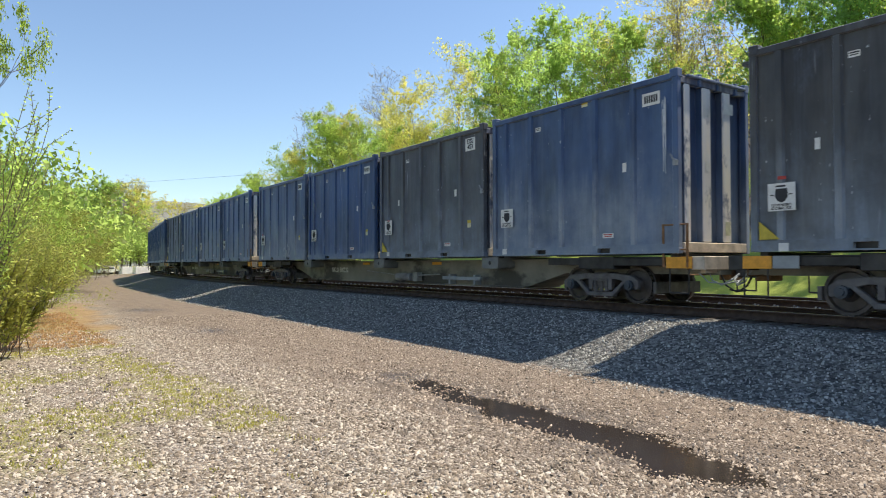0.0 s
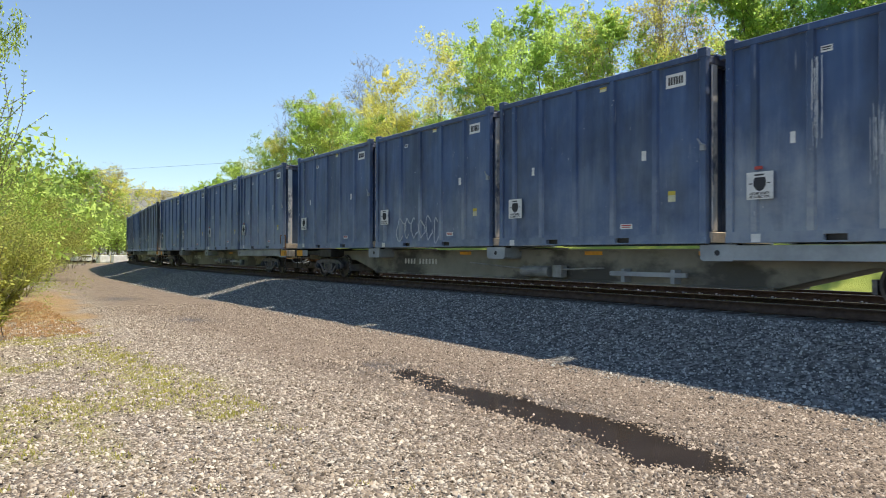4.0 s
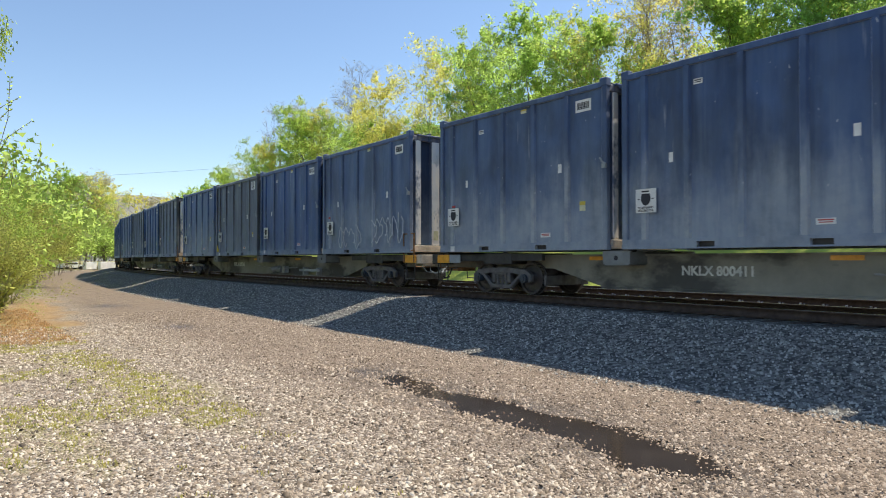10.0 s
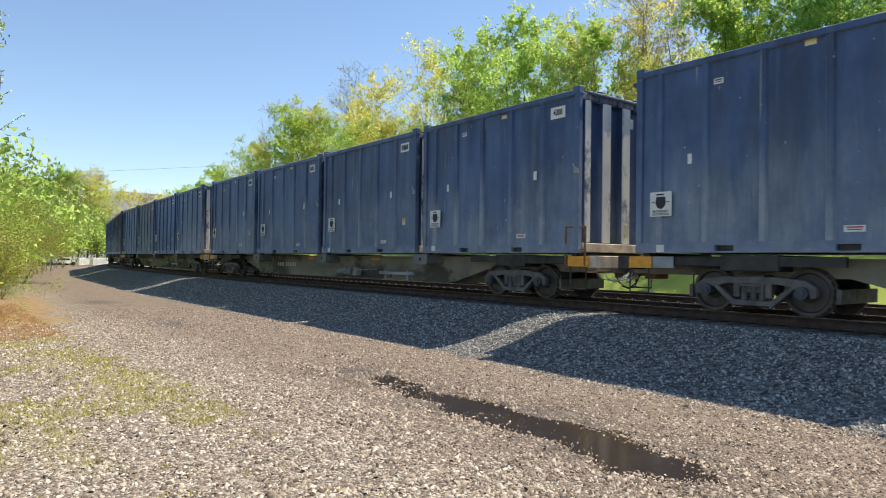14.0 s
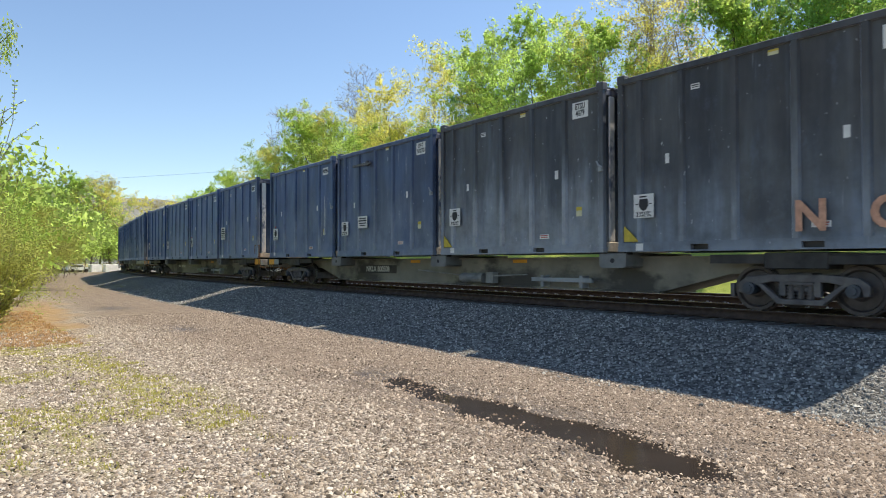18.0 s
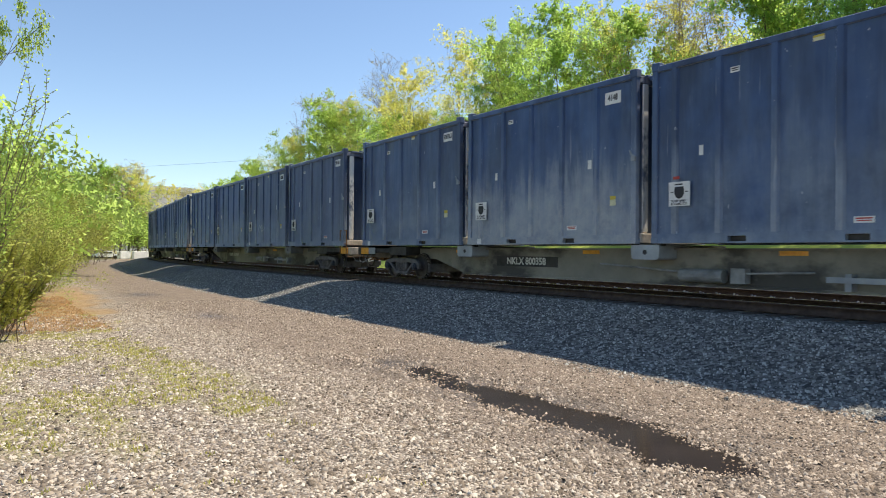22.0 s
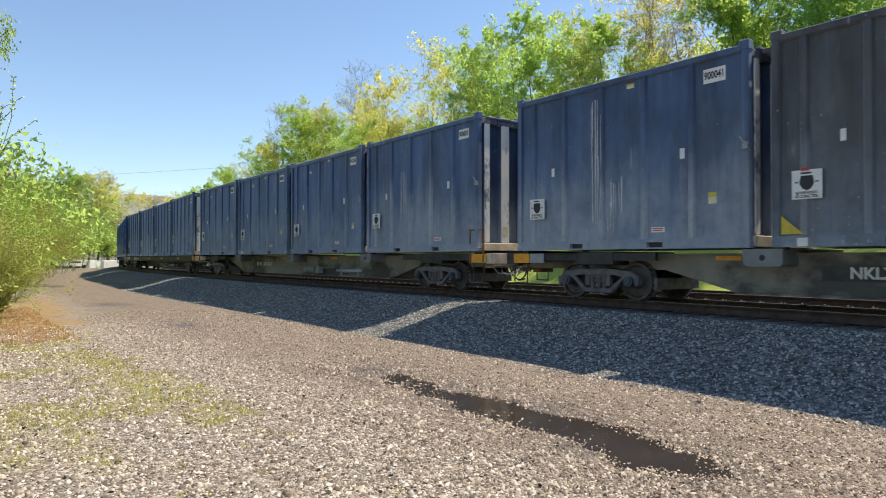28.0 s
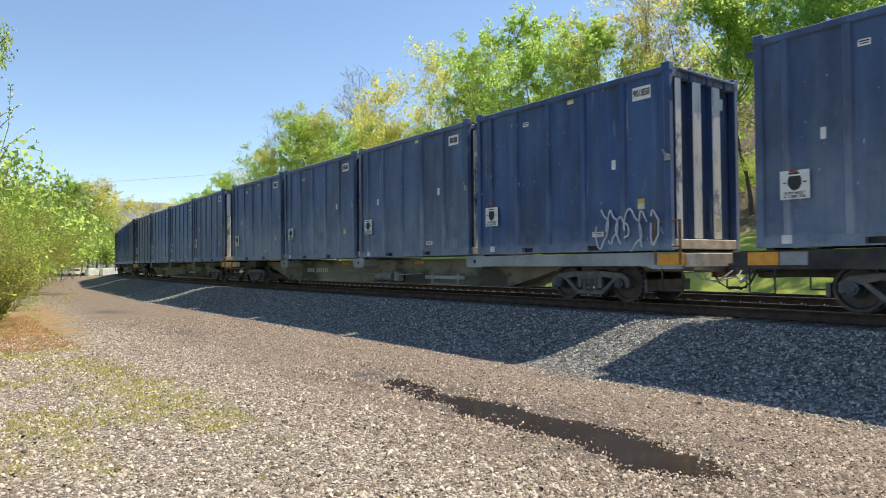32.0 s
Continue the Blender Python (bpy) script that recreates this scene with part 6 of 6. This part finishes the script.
# ---- far things ----
def make_far():
    # wooded ridge
    n, m = 120, 14
    an = np.radians(np.linspace(-75, 40, n))
    V = []
    for j in range(m):
        f = j / (m - 1)
        r = 900 + 900 * f
        top = 140 * (0.78 + 0.22 * np.cos((np.degrees(an) + 27) / 22)) + 5 * wave(an * 60, an * 11, 3.0) + 3 * wave(an * 300, f * 9, 5.0)
        V.append(np.stack([np.sin(an) * r, np.cos(an) * r, -2 + top * smooth(0, 0.75, f) * (1 - 0.2 * smooth(0.75, 1, f))], -1))
    V = np.stack(V, 1)
    i = np.arange(n * m).reshape(n, m)
    q = np.stack([i[:-1, :-1], i[1:, :-1], i[1:, 1:], i[:-1, 1:]], -1).reshape(-1, 4)
    tagged(new("backdrop", fast_mesh("backdrop", V.reshape(-1, 3), q, M_RIDGE)), "distant wooded ridge with haze painted into its colours", "hill", kind="structure")
    # overhead wires across the valley
    for a_, b_, sag in (((-118, 118, 14.6), (-36, 158, 24.8), 0.7),):
        cu = bpy.data.curves.new("wire", "CURVE")
        cu.dimensions, cu.bevel_depth, cu.bevel_resolution = "3D", 0.022, 1
        sp = cu.splines.new("POLY")
        sp.points.add(16)
        for k in range(17):
            f = k / 16
            p = Vector(a_).lerp(Vector(b_), f)
            sp.points[k].co = (p.x, p.y, p.z - sag * 4 * f * (1 - f), 1)
        w = new("overhead_wire", cu)
        cu.materials.append(M_STEEL_DARK)
        tagged(w, "thin dark overhead wire high across the valley", "wire", "overhead wires")
    # white concrete blocks and a parked car where the yard ends
    for x, y, wd, turn in ((-65.6, 123.6, 2.8, 8), (-63.0, 124.6, 3.2, -5), (-60.0, 125.6, 3.0, 12)):
        bm = bevelled(0.08, (-wd / 2, wd / 2, -0.4, 0.4, 0.0, 1.45))
        b = new("concrete_block", mesh_of(bm, "concrete_block", M_CONCRETE))
        b.matrix_world = pose(x, y, 0, 0, 0, 68 + turn)
        tagged(b, "whitewashed concrete block where the yard ends", "concrete block", "concrete blocks")
    car = new("parked_car")
    bm = bmesh.new()
    outline(bm, [(-2.2, 0.35), (2.2, 0.35), (2.25, 0.8), (1.2, 0.95), (0.7, 1.42), (-1.3, 1.45), (-2.15, 0.98), (-2.25, 0.7)], -0.85, 0.85)
    bevel(bm, 0.08, 2)
    part("body", bm, M_CARWHITE, car, "glossy white car body")
    for x in (-1.35, 1.35):
        for y in (-0.8, 0.8):
            bm = bmesh.new()
            rod(bm, (x, y - 0.1, 0.32), (x, y + 0.1, 0.32), 0.32, 16)
            part("wheel", bm, M_RUBBER, car, "black tyre")
    part("window", boxes((-1.2, 0.7, -0.9, 0.9, 1.02, 1.3)), M_INK, car, "dark glass")
    car.matrix_world = pose(-68.6, 122.6, 0, 0, 0, 64)
    tagged(car, "white car parked at the end of the yard", "car")


def ridge_material():
    m, t, b = material("ridge", (0.2, 0.2, 0.16), 1.0)
    v = coords(t)
    # wood colours paled to carry the haze of distance
    col = ramp(t, noise_of(t, v, 0.02, 6, 0.7), (0.35, (0.22, 0.20, 0.17)), (0.65, (0.30, 0.31, 0.24)))
    col = mix(t, ramp(t, noise_of(t, v, 0.12, 4), (0.4, 0.0), (0.7, 0.5)), col, (0.16, 0.17, 0.14))
    t.links.new(col, b.inputs["Base Color"])
    return m


M_RIDGE = ridge_material()
M_CONCRETE = plain("white_concrete", (0.88, 0.87, 0.84), 0.9, 0.0, 0.12, 2)
M_CARWHITE = plain("car_white", (0.88, 0.88, 0.88), 0.25, 0.0, 0.05, 2)
make_far()


# ---- motion of the train ----
def motions():
    times = [0.5 * i for i in range(65)]
    for car, load, k in RUN:
        poses = [(t, car_pose(k, t)) for t in times]
        walk(car, poses)
        for c, m in load:
            walk(c, [(t, p @ m) for t, p in poses])
        # the wheels roll while their car is near
        t0, t1 = 16 + (k * PITCH - 68.24 - 62) / SPEED, 16 + (k * PITCH - 68.24 + CAR_LEN - 30) / SPEED
        t0, t1 = max(0.0, t0), min(32.0, t1)
        if t1 - t0 < 0.2:
            continue
        gap = math.radians(78) * WHEEL_R / SPEED
        rolls = [t0 + gap * i for i in range(int((t1 - t0) / gap) + 1)]
        if rolls[0] > 0.02:
            rolls.insert(0, 0.0)
        if rolls[-1] < 31.98:
            rolls.append(32.0)
        for w in car.children:
            if not w.name.startswith("wheelset"):
                continue
            at = Vector(w.location)
            rows = []
            for t in rolls:
                turn = SPEED / WHEEL_R * (min(max(t, t0), t1) - t0)
                rows.append((t, Matrix.Translation(at) @ Matrix.Rotation(turn, 4, "Y")))
            walk(w, rows)


motions()
